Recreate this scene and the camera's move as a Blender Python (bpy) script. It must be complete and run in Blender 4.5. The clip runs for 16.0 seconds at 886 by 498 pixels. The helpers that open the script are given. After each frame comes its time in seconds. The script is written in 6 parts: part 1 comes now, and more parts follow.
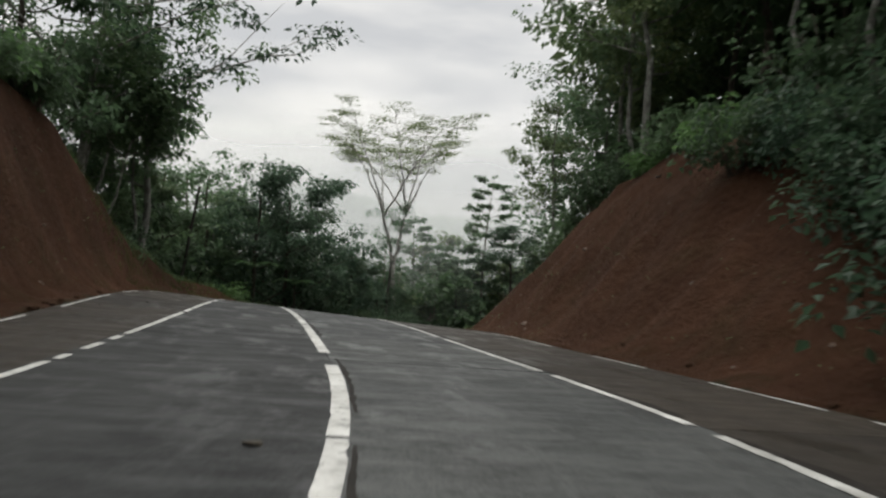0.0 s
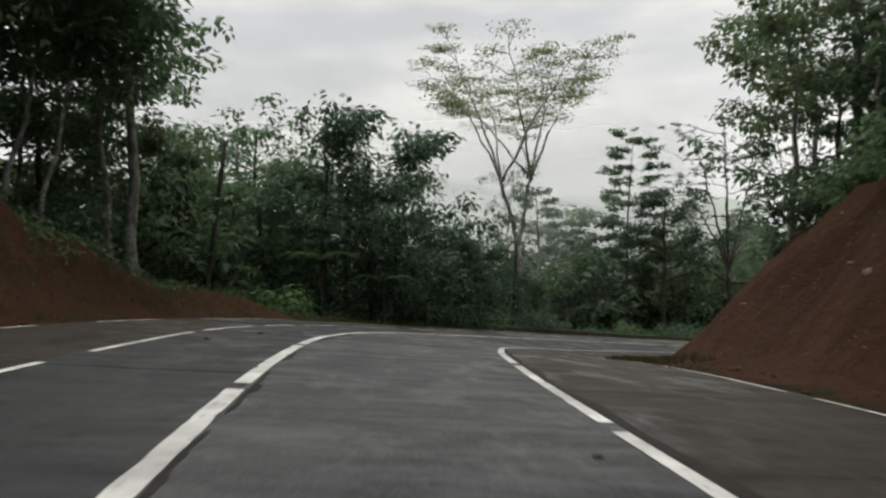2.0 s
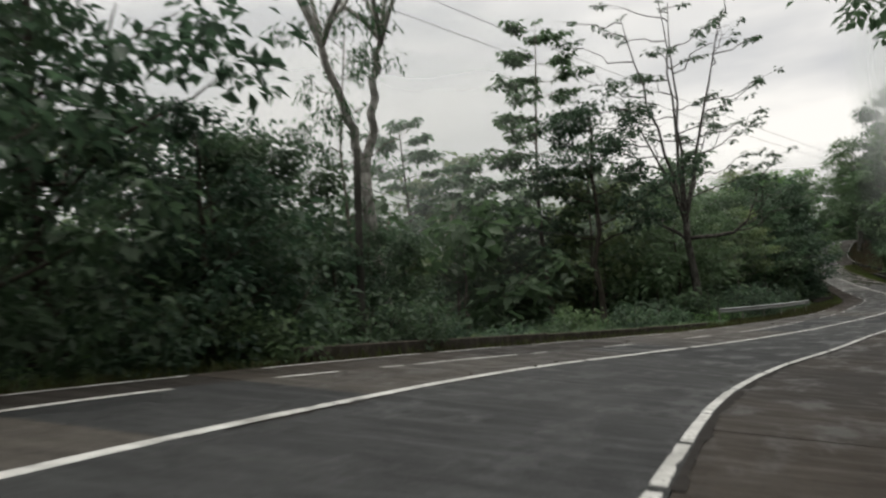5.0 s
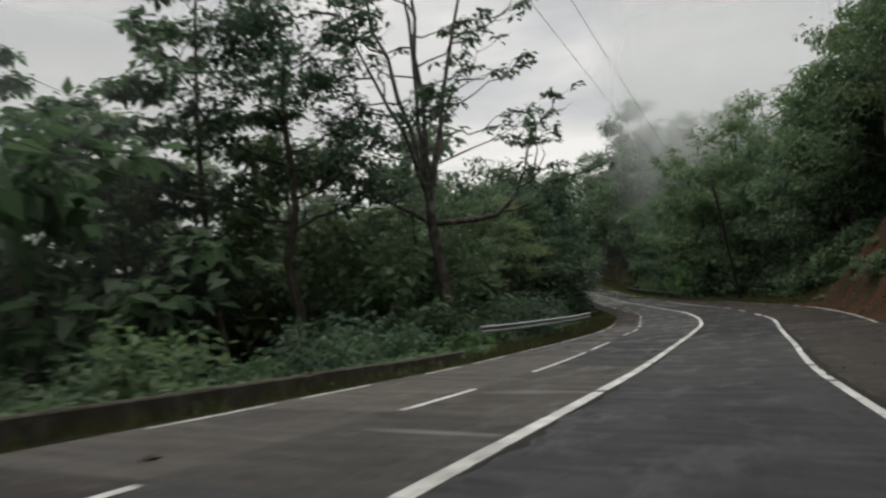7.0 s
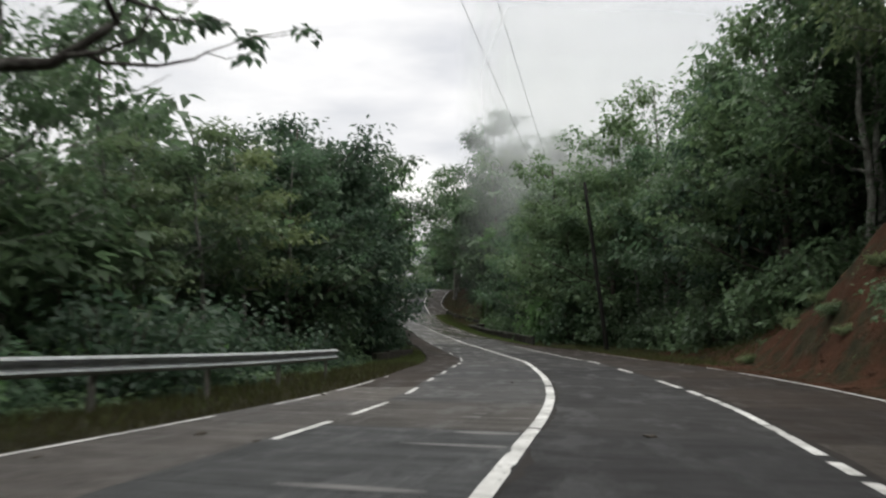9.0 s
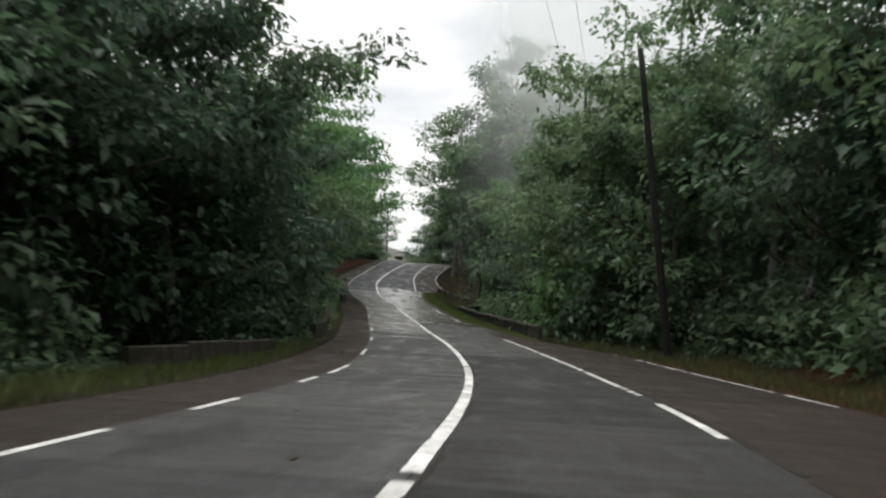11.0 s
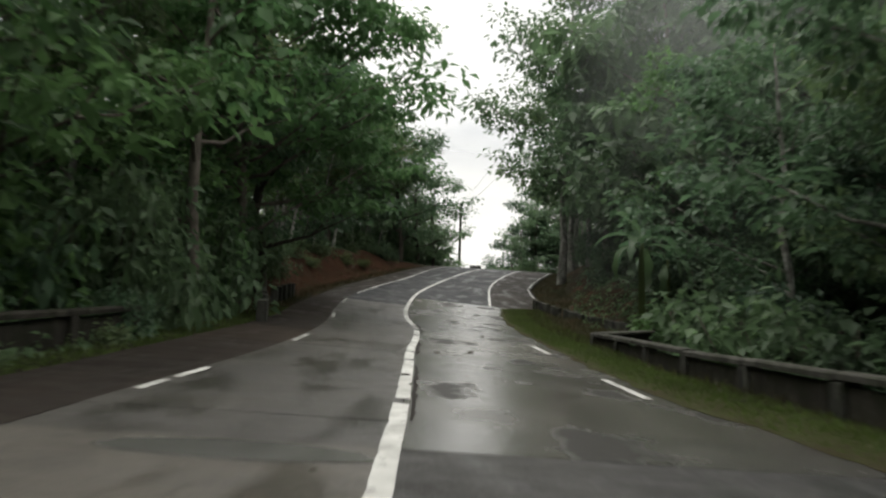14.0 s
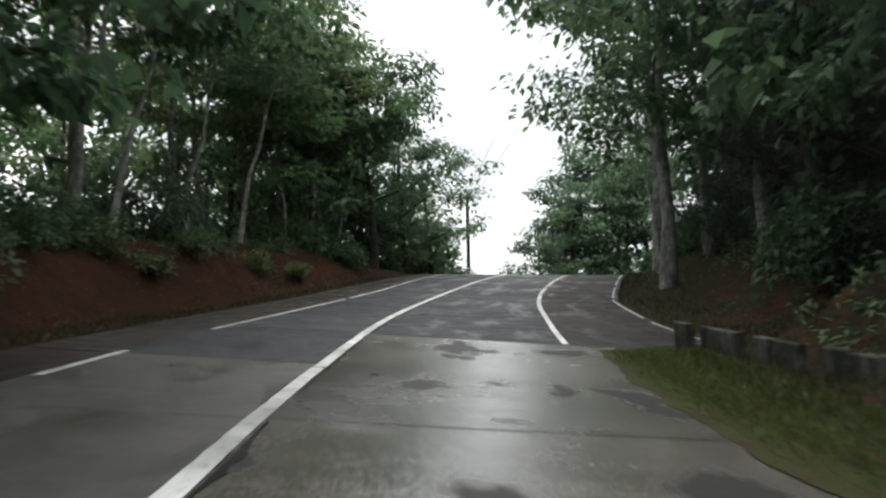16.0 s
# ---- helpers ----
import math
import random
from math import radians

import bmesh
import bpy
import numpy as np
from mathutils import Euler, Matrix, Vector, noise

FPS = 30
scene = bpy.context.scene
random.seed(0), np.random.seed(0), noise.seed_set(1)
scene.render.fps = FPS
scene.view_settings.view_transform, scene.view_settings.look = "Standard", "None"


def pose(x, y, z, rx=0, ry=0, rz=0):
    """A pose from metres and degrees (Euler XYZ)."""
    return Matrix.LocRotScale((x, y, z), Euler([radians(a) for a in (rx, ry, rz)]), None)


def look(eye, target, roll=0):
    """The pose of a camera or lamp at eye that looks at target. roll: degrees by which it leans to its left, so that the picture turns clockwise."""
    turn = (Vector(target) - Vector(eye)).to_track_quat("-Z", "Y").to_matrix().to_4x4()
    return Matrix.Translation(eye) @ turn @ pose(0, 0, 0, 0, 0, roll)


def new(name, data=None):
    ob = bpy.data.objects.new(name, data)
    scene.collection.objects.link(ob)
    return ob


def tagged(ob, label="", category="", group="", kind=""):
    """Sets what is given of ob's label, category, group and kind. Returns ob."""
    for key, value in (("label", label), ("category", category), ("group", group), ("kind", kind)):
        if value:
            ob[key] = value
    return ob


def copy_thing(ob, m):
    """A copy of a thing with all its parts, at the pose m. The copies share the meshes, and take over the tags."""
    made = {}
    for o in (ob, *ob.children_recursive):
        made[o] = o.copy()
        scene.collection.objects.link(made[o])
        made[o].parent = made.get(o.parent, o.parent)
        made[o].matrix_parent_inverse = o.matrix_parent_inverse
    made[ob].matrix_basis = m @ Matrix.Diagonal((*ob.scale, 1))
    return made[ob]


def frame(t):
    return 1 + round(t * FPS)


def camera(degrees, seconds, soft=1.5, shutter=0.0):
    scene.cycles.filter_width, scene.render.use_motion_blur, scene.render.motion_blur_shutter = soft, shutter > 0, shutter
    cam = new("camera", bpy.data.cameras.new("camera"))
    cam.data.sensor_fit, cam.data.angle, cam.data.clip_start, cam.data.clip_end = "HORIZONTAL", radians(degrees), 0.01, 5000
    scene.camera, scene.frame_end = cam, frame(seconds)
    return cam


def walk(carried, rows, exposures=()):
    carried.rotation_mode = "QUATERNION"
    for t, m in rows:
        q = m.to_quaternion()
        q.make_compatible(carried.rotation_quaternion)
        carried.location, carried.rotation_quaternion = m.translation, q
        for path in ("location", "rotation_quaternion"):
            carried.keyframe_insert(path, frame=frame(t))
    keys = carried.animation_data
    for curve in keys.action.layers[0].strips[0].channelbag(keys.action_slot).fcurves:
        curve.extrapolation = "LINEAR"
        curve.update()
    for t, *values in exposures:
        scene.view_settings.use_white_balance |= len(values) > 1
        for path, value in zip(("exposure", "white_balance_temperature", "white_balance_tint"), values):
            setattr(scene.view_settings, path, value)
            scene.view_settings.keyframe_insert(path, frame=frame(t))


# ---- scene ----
cam = camera(60.6, 16.0, soft=2.3, shutter=0.35)
ROWS = [
    (0.0, 0.000, 0.000, 1.240, 92.99, -3.17, -0.01),
    (0.5, -0.040, 5.087, 1.244, 93.09, -1.66, 3.12),
    (1.0, -0.641, 10.232, 1.242, 93.25, -1.40, 6.60),
    (1.5, -1.505, 15.454, 1.290, 92.64, -0.49, 7.98),
    (2.0, -2.448, 20.597, 1.330, 91.88, 0.50, 8.59),
    (2.5, -3.330, 25.821, 1.337, 91.75, 1.00, 8.86),
    (3.0, -4.022, 31.055, 1.175, 91.59, 2.18, 8.66),
    (5.5, -2.643, 58.113, -1.063, 91.17, 5.88, -4.91),
    (6.0, -0.974, 63.511, -1.575, 91.58, 6.60, -9.19),
    (6.5, 1.356, 68.952, -2.090, 92.05, 6.39, -13.46),
    (7.0, 4.349, 74.316, -2.634, 91.83, 6.03, -19.00),
    (7.5, 7.881, 79.660, -3.151, 92.58, 4.36, -23.28),
    (8.0, 11.813, 84.685, -3.664, 93.92, 2.85, -26.15),
    (8.5, 15.861, 89.585, -4.097, 93.81, 1.49, -27.78),
    (9.0, 19.990, 94.666, -4.537, 93.73, 0.39, -29.07),
    (11.5, 40.711, 121.973, -6.310, 92.69, -2.87, -26.31),
    (12.0, 44.316, 128.092, -6.702, 93.37, -2.62, -25.13),
    (12.5, 47.679, 134.508, -7.051, 93.57, -1.96, -23.61),
    (13.0, 50.697, 141.159, -7.306, 93.69, -1.78, -22.37),
    (13.5, 53.447, 147.842, -7.433, 94.28, -1.70, -21.42),
    (14.0, 56.051, 154.559, -7.446, 94.99, -1.76, -19.88),
    (14.5, 58.689, 161.330, -7.333, 95.47, -1.33, -19.25),
    (15.0, 61.143, 167.977, -7.156, 95.40, -0.77, -19.23),
    (15.5, 63.536, 174.321, -6.959, 97.06, 0.39, -19.10),
    (16.0, 65.543, 180.240, -6.663, 96.82, 1.38, -19.16),
]
walk(cam, [(t, pose(x, y, z, rx, ry, rz)) for t, x, y, z, rx, ry, rz in ROWS],
     exposures=[(0.0, -0.05, 6600, 8.0), (3.0, -0.03, 6650, 8.0), (5.5, -0.05, 6700, 8.5), (6.2, -0.27, 6650, 8.5), (7.5, -0.12, 6600, 9.0), (9.0, 0.24, 6500, 9.5), (11.4, 0.38, 6500, 8.5), (12.5, 0.26, 6500, 8.5), (14.0, 0.42, 6700, 7.5), (14.7, 0.54, 6600, 7.5), (16.0, 0.64, 6300, 8.0)])

# ---- light ----
world = bpy.data.worlds.new("overcast_sky")
scene.world = world
world.use_nodes = True
wt = world.node_tree
wt.nodes.clear()
wout = wt.nodes.new("ShaderNodeOutputWorld")
wbg = wt.nodes.new("ShaderNodeBackground")
wsky = wt.nodes.new("ShaderNodeTexSky")
wsky.sky_type, wsky.sun_disc = "NISHITA", False
wsky.sun_elevation, wsky.sun_rotation = radians(80), radians(-4)
wsky.air_density, wsky.dust_density = 1.0, 4.0
wscale = wt.nodes.new("ShaderNodeMix")
wscale.data_type, wscale.blend_type = "RGBA", "MULTIPLY"
wscale.inputs[0].default_value = 1.0
wscale.inputs[7].default_value = (0.10, 0.10, 0.10, 1)
wt.links.new(wsky.outputs[0], wscale.inputs[6])
wco = wt.nodes.new("ShaderNodeTexCoord")
wmap = wt.nodes.new("ShaderNodeMapping")
wmap.inputs["Scale"].default_value = (1.2, 1.2, 4.2)
wt.links.new(wco.outputs["Generated"], wmap.inputs["Vector"])
wnoise = wt.nodes.new("ShaderNodeTexNoise")
wnoise.inputs["Scale"].default_value, wnoise.inputs["Detail"].default_value = 1.6, 5.0
wnoise.inputs["Roughness"].default_value = 0.5
wt.links.new(wmap.outputs[0], wnoise.inputs["Vector"])
wramp = wt.nodes.new("ShaderNodeValToRGB")
wramp.color_ramp.elements[0].position, wramp.color_ramp.elements[0].color = 0.40, (0.66, 0.67, 0.70, 1)
wramp.color_ramp.elements[1].position, wramp.color_ramp.elements[1].color = 0.60, (1.07, 1.05, 1.03, 1)
wt.links.new(wnoise.outputs[0], wramp.inputs[0])
wmix = wt.nodes.new("ShaderNodeMix")
wmix.data_type = "RGBA"
wmix.inputs[0].default_value = 0.96
wt.links.new(wscale.outputs[2], wmix.inputs[6])
wt.links.new(wramp.outputs[0], wmix.inputs[7])
wsep = wt.nodes.new("ShaderNodeSeparateXYZ")
wt.links.new(wco.outputs["Generated"], wsep.inputs[0])
wup = wt.nodes.new("ShaderNodeMapRange")
wup.inputs[1].default_value, wup.inputs[2].default_value = 0.38, 1.0
wup.inputs[3].default_value, wup.inputs[4].default_value = 1.0, 2.7
wt.links.new(wsep.outputs[2], wup.inputs[0])
wt.links.new(wup.outputs[0], wbg.inputs[1])
wt.links.new(wmix.outputs[2], wbg.inputs[0])
wt.links.new(wbg.outputs[0], wout.inputs[0])

sun = new("sun", bpy.data.lights.new("sun", "SUN"))
sun.data.energy, sun.data.angle, sun.data.color = 1.2, radians(40), (1.0, 0.96, 0.92)
sun.matrix_world = look((0, 0, 80), (0.6, -9.0, 80 - 51.0))


# ---- materials ----
def material(name, rough=0.8, metal=0.0):
    m = bpy.data.materials.new(name)
    m.use_nodes = True
    b = m.node_tree.nodes["Principled BSDF"]
    b.inputs["Roughness"].default_value, b.inputs["Metallic"].default_value = rough, metal
    return m, m.node_tree, b


def node(nt, kind, **values):
    n = nt.nodes.new(kind)
    for key, value in values.items():
        n.inputs[key.replace("_", " ")].default_value = value
    return n


def coords(nt, stretch=(1, 1, 1)):
    c = nt.nodes.new("ShaderNodeTexCoord")
    mp = nt.nodes.new("ShaderNodeMapping")
    mp.inputs["Scale"].default_value = stretch
    nt.links.new(c.outputs["Object"], mp.inputs["Vector"])
    return mp.outputs[0]


def ramp(nt, source, stops):
    r = nt.nodes.new("ShaderNodeValToRGB")
    el = r.color_ramp.elements
    while len(el) < len(stops):
        el.new(0.5)
    for e, (p, c) in zip(el, stops):
        e.position, e.color = p, (*c, 1)
    nt.links.new(source, r.inputs[0])
    return r.outputs[0]


def blend(nt, fac, a, b, kind="MIX"):
    m = nt.nodes.new("ShaderNodeMix")
    m.data_type, m.blend_type = "RGBA", kind
    for source, slot in ((fac, 0), (a, 6), (b, 7)):
        if isinstance(source, (int, float)):
            m.inputs[slot].default_value = source
        elif isinstance(source, tuple):
            m.inputs[slot].default_value = (*source, 1)
        else:
            nt.links.new(source, m.inputs[slot])
    return m.outputs[2]


def grain(nt, vec, scale, detail=4.0, rough=0.55):
    n = node(nt, "ShaderNodeTexNoise", Scale=scale, Detail=detail, Roughness=rough)
    nt.links.new(vec, n.inputs["Vector"])
    return n.outputs[0]


def relief(nt, b, height, strength, distance=0.05):
    bp = node(nt, "ShaderNodeBump", Strength=strength, Distance=distance)
    nt.links.new(height, bp.inputs["Height"])
    nt.links.new(bp.outputs[0], b.inputs["Normal"])


def spread(nt, source, lo, hi, a=0.3, b=0.7):
    r = node(nt, "ShaderNodeMapRange")
    r.inputs[1].default_value, r.inputs[2].default_value = a, b
    r.inputs[3].default_value, r.inputs[4].default_value = lo, hi
    nt.links.new(source, r.inputs[0])
    return r.outputs[0]


def concrete(name, dark, pale, rough_lo, rough_hi, smear=0.5):
    """Damp concrete: cloudy tone, pale scuffs across the slab, dark wheel tracks along it, grit."""
    m, nt, b = material(name)
    v = coords(nt)
    uvn = nt.nodes.new("ShaderNodeTexCoord")

    def lane(scale_u, scale_d):
        mp = nt.nodes.new("ShaderNodeMapping")
        mp.inputs["Scale"].default_value = (scale_u, scale_d, 1)
        nt.links.new(uvn.outputs["UV"], mp.inputs["Vector"])
        return mp.outputs[0]

    big, fine, grit = grain(nt, v, 0.32, 5), grain(nt, v, 9.0, 5), grain(nt, v, 38.0, 3, 0.7)
    col = ramp(nt, big, [(0.36, dark), (0.64, pale)])
    tracks = grain(nt, lane(1.5, 0.07), 1.0, 5, 0.6)
    col = blend(nt, spread(nt, tracks, 0.0, 0.6, 0.42, 0.62), col, tuple(c * 0.6 for c in dark))
    scuff = grain(nt, lane(0.6, 2.0), 1.0, 8, 0.68)
    col = blend(nt, spread(nt, scuff, 0.0, smear * 0.6, 0.45, 0.64), col, tuple(c * 2.0 for c in pale))
    stain = grain(nt, lane(0.8, 0.3), 1.3, 8, 0.62)
    stained = spread(nt, stain, 0.0, 1.0, 0.5, 0.62)
    col = blend(nt, blend(nt, 1.0, stained, (0.45, 0.45, 0.45), "MULTIPLY"), col, tuple(c * 0.55 for c in dark))
    blot = grain(nt, v, 2.1, 8, 0.72)
    col = blend(nt, spread(nt, blot, 0.0, 0.6, 0.52, 0.66), col, tuple(c * 0.45 for c in dark))
    col = blend(nt, spread(nt, fine, 0.0, 0.45, 0.4, 0.65), col, tuple(c * 1.4 for c in pale))
    col = blend(nt, spread(nt, grit, 0.0, 0.7, 0.5, 0.68), col, tuple(c * 1.7 for c in pale))
    col = blend(nt, spread(nt, grit, 0.7, 0.0, 0.3, 0.5), col, tuple(c * 0.45 for c in dark))
    info = nt.nodes.new("ShaderNodeObjectInfo")
    tint = ramp(nt, info.outputs["Random"], [(0.0, (0.64, 0.65, 0.67)), (1.0, (1.18, 1.16, 1.12))])
    col = blend(nt, 1.0, col, tint, "MULTIPLY")
    nt.links.new(col, b.inputs["Base Color"])
    if rough_lo > 0.2:
        gloss = spread(nt, scuff, rough_hi, rough_lo + 0.12, 0.34, 0.66)
        gloss = blend(nt, stained, gloss, (rough_lo,) * 3)
    else:
        gloss = spread(nt, grain(nt, v, 0.6, 5, 0.55), rough_lo, rough_hi, 0.42, 0.66)
        drained = ramp(nt, grain(nt, lane(0.75, 0.42), 1.0, 5, 0.5), [(0.57, (0, 0, 0)), (0.63, (1, 1, 1))])
        gloss = blend(nt, drained, gloss, (0.5, 0.5, 0.5))
        nt.links.new(blend(nt, drained, col, tuple(c * 0.55 for c in dark)), b.inputs["Base Color"])
        nt.links.new(spread(nt, drained, 0.5, 0.1, 0.0, 1.0), b.inputs["Specular IOR Level"])
    nt.links.new(gloss, b.inputs["Roughness"])
    b.inputs["Specular IOR Level"].default_value = 0.2 if rough_lo > 0.4 else 0.5
    relief(nt, b, fine, 0.4, 0.02)
    return m


def earth(name, dark, mid, pale):
    m, nt, b = material(name, 0.95)
    v = coords(nt)
    big, fine = grain(nt, v, 0.25, 6), grain(nt, v, 3.5, 8, 0.7)
    gully = grain(nt, coords(nt, (1.2, 1.2, 0.12)), 1.1, 6)
    col = ramp(nt, big, [(0.3, dark), (0.5, mid), (0.75, pale)])
    col = blend(nt, spread(nt, gully, 0.0, 0.6), col, dark)
    col = blend(nt, spread(nt, fine, 0.0, 0.3), col, pale)
    nt.links.new(col, b.inputs["Base Color"])
    b.inputs["Specular IOR Level"].default_value = 0.08
    relief(nt, b, fine, 0.9, 0.15)
    return m


def foliage(name, dark, mid, light, rough=0.5):
    m, nt, b = material(name, rough)
    geo = nt.nodes.new("ShaderNodeNewGeometry")
    info = nt.nodes.new("ShaderNodeObjectInfo")
    col = ramp(nt, geo.outputs["Random Per Island"], [(0.0, tuple(0.45 * a + 0.55 * c for a, c in zip(dark, mid))), (0.55, mid), (1.0, tuple(0.4 * a + 0.6 * c for a, c in zip(light, mid)))])
    patch = grain(nt, coords(nt), 0.55, 2)
    col = blend(nt, spread(nt, patch, 0.0, 0.55), col, dark)
    tint = ramp(nt, info.outputs["Random"], [(0.0, (0.78, 0.86, 0.86)), (0.5, (1.0, 1.0, 0.95)), (1.0, (1.14, 1.08, 0.9))])
    col = blend(nt, 1.0, col, tint, "MULTIPLY")
    nt.links.new(col, b.inputs["Base Color"])
    b.inputs["Specular IOR Level"].default_value = 0.25
    tr = nt.nodes.new("ShaderNodeBsdfTranslucent")
    nt.links.new(col, tr.inputs["Color"])
    mx = nt.nodes.new("ShaderNodeMixShader")
    mx.inputs[0].default_value = 0.5
    nt.links.new(b.outputs[0], mx.inputs[1])
    nt.links.new(tr.outputs[0], mx.inputs[2])
    nt.links.new(mx.outputs[0], nt.nodes["Material Output"].inputs[0])
    return m


def bark(name, dark, pale):
    m, nt, b = material(name, 0.9)
    v = coords(nt, (1, 1, 0.25))
    rough, spots = grain(nt, v, 6.0, 6, 0.7), grain(nt, coords(nt), 2.2, 6, 0.65)
    col = ramp(nt, rough, [(0.3, dark), (0.7, pale)])
    col = blend(nt, spread(nt, spots, 0.0, 0.85, 0.42, 0.6), col, dark)
    nt.links.new(col, b.inputs["Base Color"])
    b.inputs["Specular IOR Level"].default_value = 0.15
    relief(nt, b, rough, 0.6, 0.04)
    return m


def plain(name, colour, rough=0.6, metal=0.0, vary=0.25, scale=3.0):
    m, nt, b = material(name, rough, metal)
    n = grain(nt, coords(nt), scale, 6, 0.65)
    col = ramp(nt, n, [(0.3, tuple(c * (1 - vary) for c in colour)), (0.7, tuple(min(1, c * (1 + vary)) for c in colour))])
    nt.links.new(col, b.inputs["Base Color"])
    relief(nt, b, n, 0.25, 0.02)
    return m


def paint(name):
    m, nt, b = material(name, 0.55)
    v = coords(nt)
    wear, grime = grain(nt, v, 7.0, 8, 0.75), grain(nt, v, 1.1, 4)
    worn = ramp(nt, wear, [(0.57, (0, 0, 0)), (0.64, (1, 1, 1))])
    col = ramp(nt, grime, [(0.3, (0.34, 0.34, 0.32)), (0.7, (0.66, 0.66, 0.63))])
    col = blend(nt, spread(nt, grain(nt, v, 2.6, 8, 0.7), 0.0, 0.8, 0.5, 0.66), col, (0.2, 0.195, 0.18))
    col = blend(nt, spread(nt, grain(nt, v, 0.45, 4, 0.6), 0.0, 0.5, 0.5, 0.64), col, (0.16, 0.155, 0.14))
    col = blend(nt, worn, col, (0.10, 0.098, 0.09))
    nt.links.new(col, b.inputs["Base Color"])
    return m


CONCRETE = concrete("damp_concrete", (0.0284, 0.0310, 0.0318), (0.0533, 0.0568, 0.0568), 0.45, 0.9, 0.7)
CONCRETE_DARK = concrete("dark_damp_concrete", (0.0142, 0.0155, 0.0163), (0.0267, 0.0288, 0.0292), 0.45, 0.9, 0.4)
DULL_DARK = concrete("dull_dark_concrete", (0.0112, 0.0112, 0.0110), (0.0205, 0.0204, 0.0198), 0.56, 0.95, 0.4)
CONCRETE_TAN = concrete("tan_damp_concrete", (0.0258, 0.0232, 0.0202), (0.0499, 0.0456, 0.0396), 0.45, 0.9, 0.5)
CONCRETE_MID = concrete("grey_damp_concrete", (0.0193, 0.0196, 0.0196), (0.0378, 0.0377, 0.0365), 0.42, 0.88, 0.45)
SHOULDER = concrete("stained_concrete", (0.0129, 0.0103, 0.0077), (0.0267, 0.0219, 0.0168), 0.42, 0.9, 0.4)
PALE_SHOULDER = concrete("pale_tan_concrete", (0.036, 0.0325, 0.0285), (0.064, 0.0585, 0.052), 0.45, 0.9, 0.5)
MUD = concrete("muddy_stained_concrete", (0.0100, 0.0066, 0.0044), (0.0205, 0.0143, 0.0096), 0.58, 0.95, 0.35)
ASPHALT = concrete("blue_grey_damp_asphalt", (0.0189, 0.0202, 0.0219), (0.0344, 0.0361, 0.0387), 0.42, 0.8, 0.3)
WET = concrete("wet_concrete", (0.052, 0.050, 0.045), (0.094, 0.090, 0.081), 0.14, 0.30, 0.4)
BROWN = concrete("muddy_damp_concrete", (0.0292, 0.0267, 0.0232), (0.0568, 0.0516, 0.0447), 0.28, 0.6)
# sky sheen on thin bands of wet road, put into a pale colour
PALE_SHEEN = plain("painted_wet_sheen", (0.066, 0.063, 0.058), 0.5, 0, 0.35, 2.0)
WATER = plain("rain_water_film", (0.075, 0.075, 0.07), 0.2, 0, 0.3, 1.2)
TAR = plain("joint_tar", (0.022, 0.02, 0.018), 0.75, 0, 0.4)
TAR.node_tree.nodes["Principled BSDF"].inputs["Specular IOR Level"].default_value = 0.06
PAINT = paint("worn_road_paint")
RED_EARTH = earth("red_earth", (0.03, 0.017, 0.011), (0.06, 0.033, 0.02), (0.1, 0.06, 0.04))


def streaked(name, dark, pale, moss):
    """Old wall concrete: rain streaks down the face, moss and lichen patches."""
    m, nt, b = material(name, 0.9)
    v = coords(nt)
    streak, patch, fine = grain(nt, coords(nt, (2.6, 2.6, 0.3)), 1.3, 7, 0.65), grain(nt, v, 1.4, 7, 0.7), grain(nt, v, 11.0, 6, 0.7)
    col = ramp(nt, streak, [(0.36, dark), (0.52, tuple(0.5 * (a + c) for a, c in zip(dark, pale))), (0.66, pale)])
    col = blend(nt, spread(nt, patch, 0.0, 0.85, 0.48, 0.6), col, moss)
    col = blend(nt, spread(nt, grain(nt, v, 3.1, 7, 0.7), 0.0, 0.7, 0.56, 0.68), col, tuple(c * 1.5 for c in pale))
    col = blend(nt, spread(nt, fine, 0.0, 0.5), col, dark)
    nt.links.new(col, b.inputs["Base Color"])
    b.inputs["Specular IOR Level"].default_value = 0.15
    relief(nt, b, fine, 0.7, 0.03)
    return m


WALL_GREY = streaked("streaked_wall_concrete", (0.012, 0.013, 0.011), (0.10, 0.098, 0.086), (0.02, 0.026, 0.012))
PARAPET = streaked("mossy_concrete", (0.016, 0.015, 0.012), (0.062, 0.056, 0.046), (0.02, 0.022, 0.012))
COPING = streaked("lichen_coping_concrete", (0.025, 0.025, 0.021), (0.105, 0.102, 0.09), (0.026, 0.03, 0.017))
KERB = streaked("brown_kerb_concrete", (0.028, 0.024, 0.019), (0.10, 0.088, 0.072), (0.03, 0.029, 0.017))
PALE_STONE = plain("pale_stone", (0.115, 0.085, 0.065), 0.9, 0, 0.4)
POST_STEEL = plain("dull_steel", (0.13, 0.125, 0.11), 0.7, 0.2, 0.3)
STEEL = plain("galvanised_steel", (0.30, 0.32, 0.315), 0.55, 0.2, 0.3)
POLE_DARK = plain("creosoted_wood", (0.017, 0.0165, 0.0145), 0.85, 0, 0.3)
POLE_DARK.node_tree.nodes["Principled BSDF"].inputs["Specular IOR Level"].default_value = 0.08
POLE_GREY = plain("weathered_pole_wood", (0.042, 0.041, 0.035), 0.9, 0, 0.45, 1.4)
POLE_GREY.node_tree.nodes["Principled BSDF"].inputs["Specular IOR Level"].default_value = 0.1
WIRE = plain("cable_black", (0.02, 0.02, 0.02), 0.6)
WHITE = plain("weathered_white", (0.5, 0.5, 0.48), 0.6)
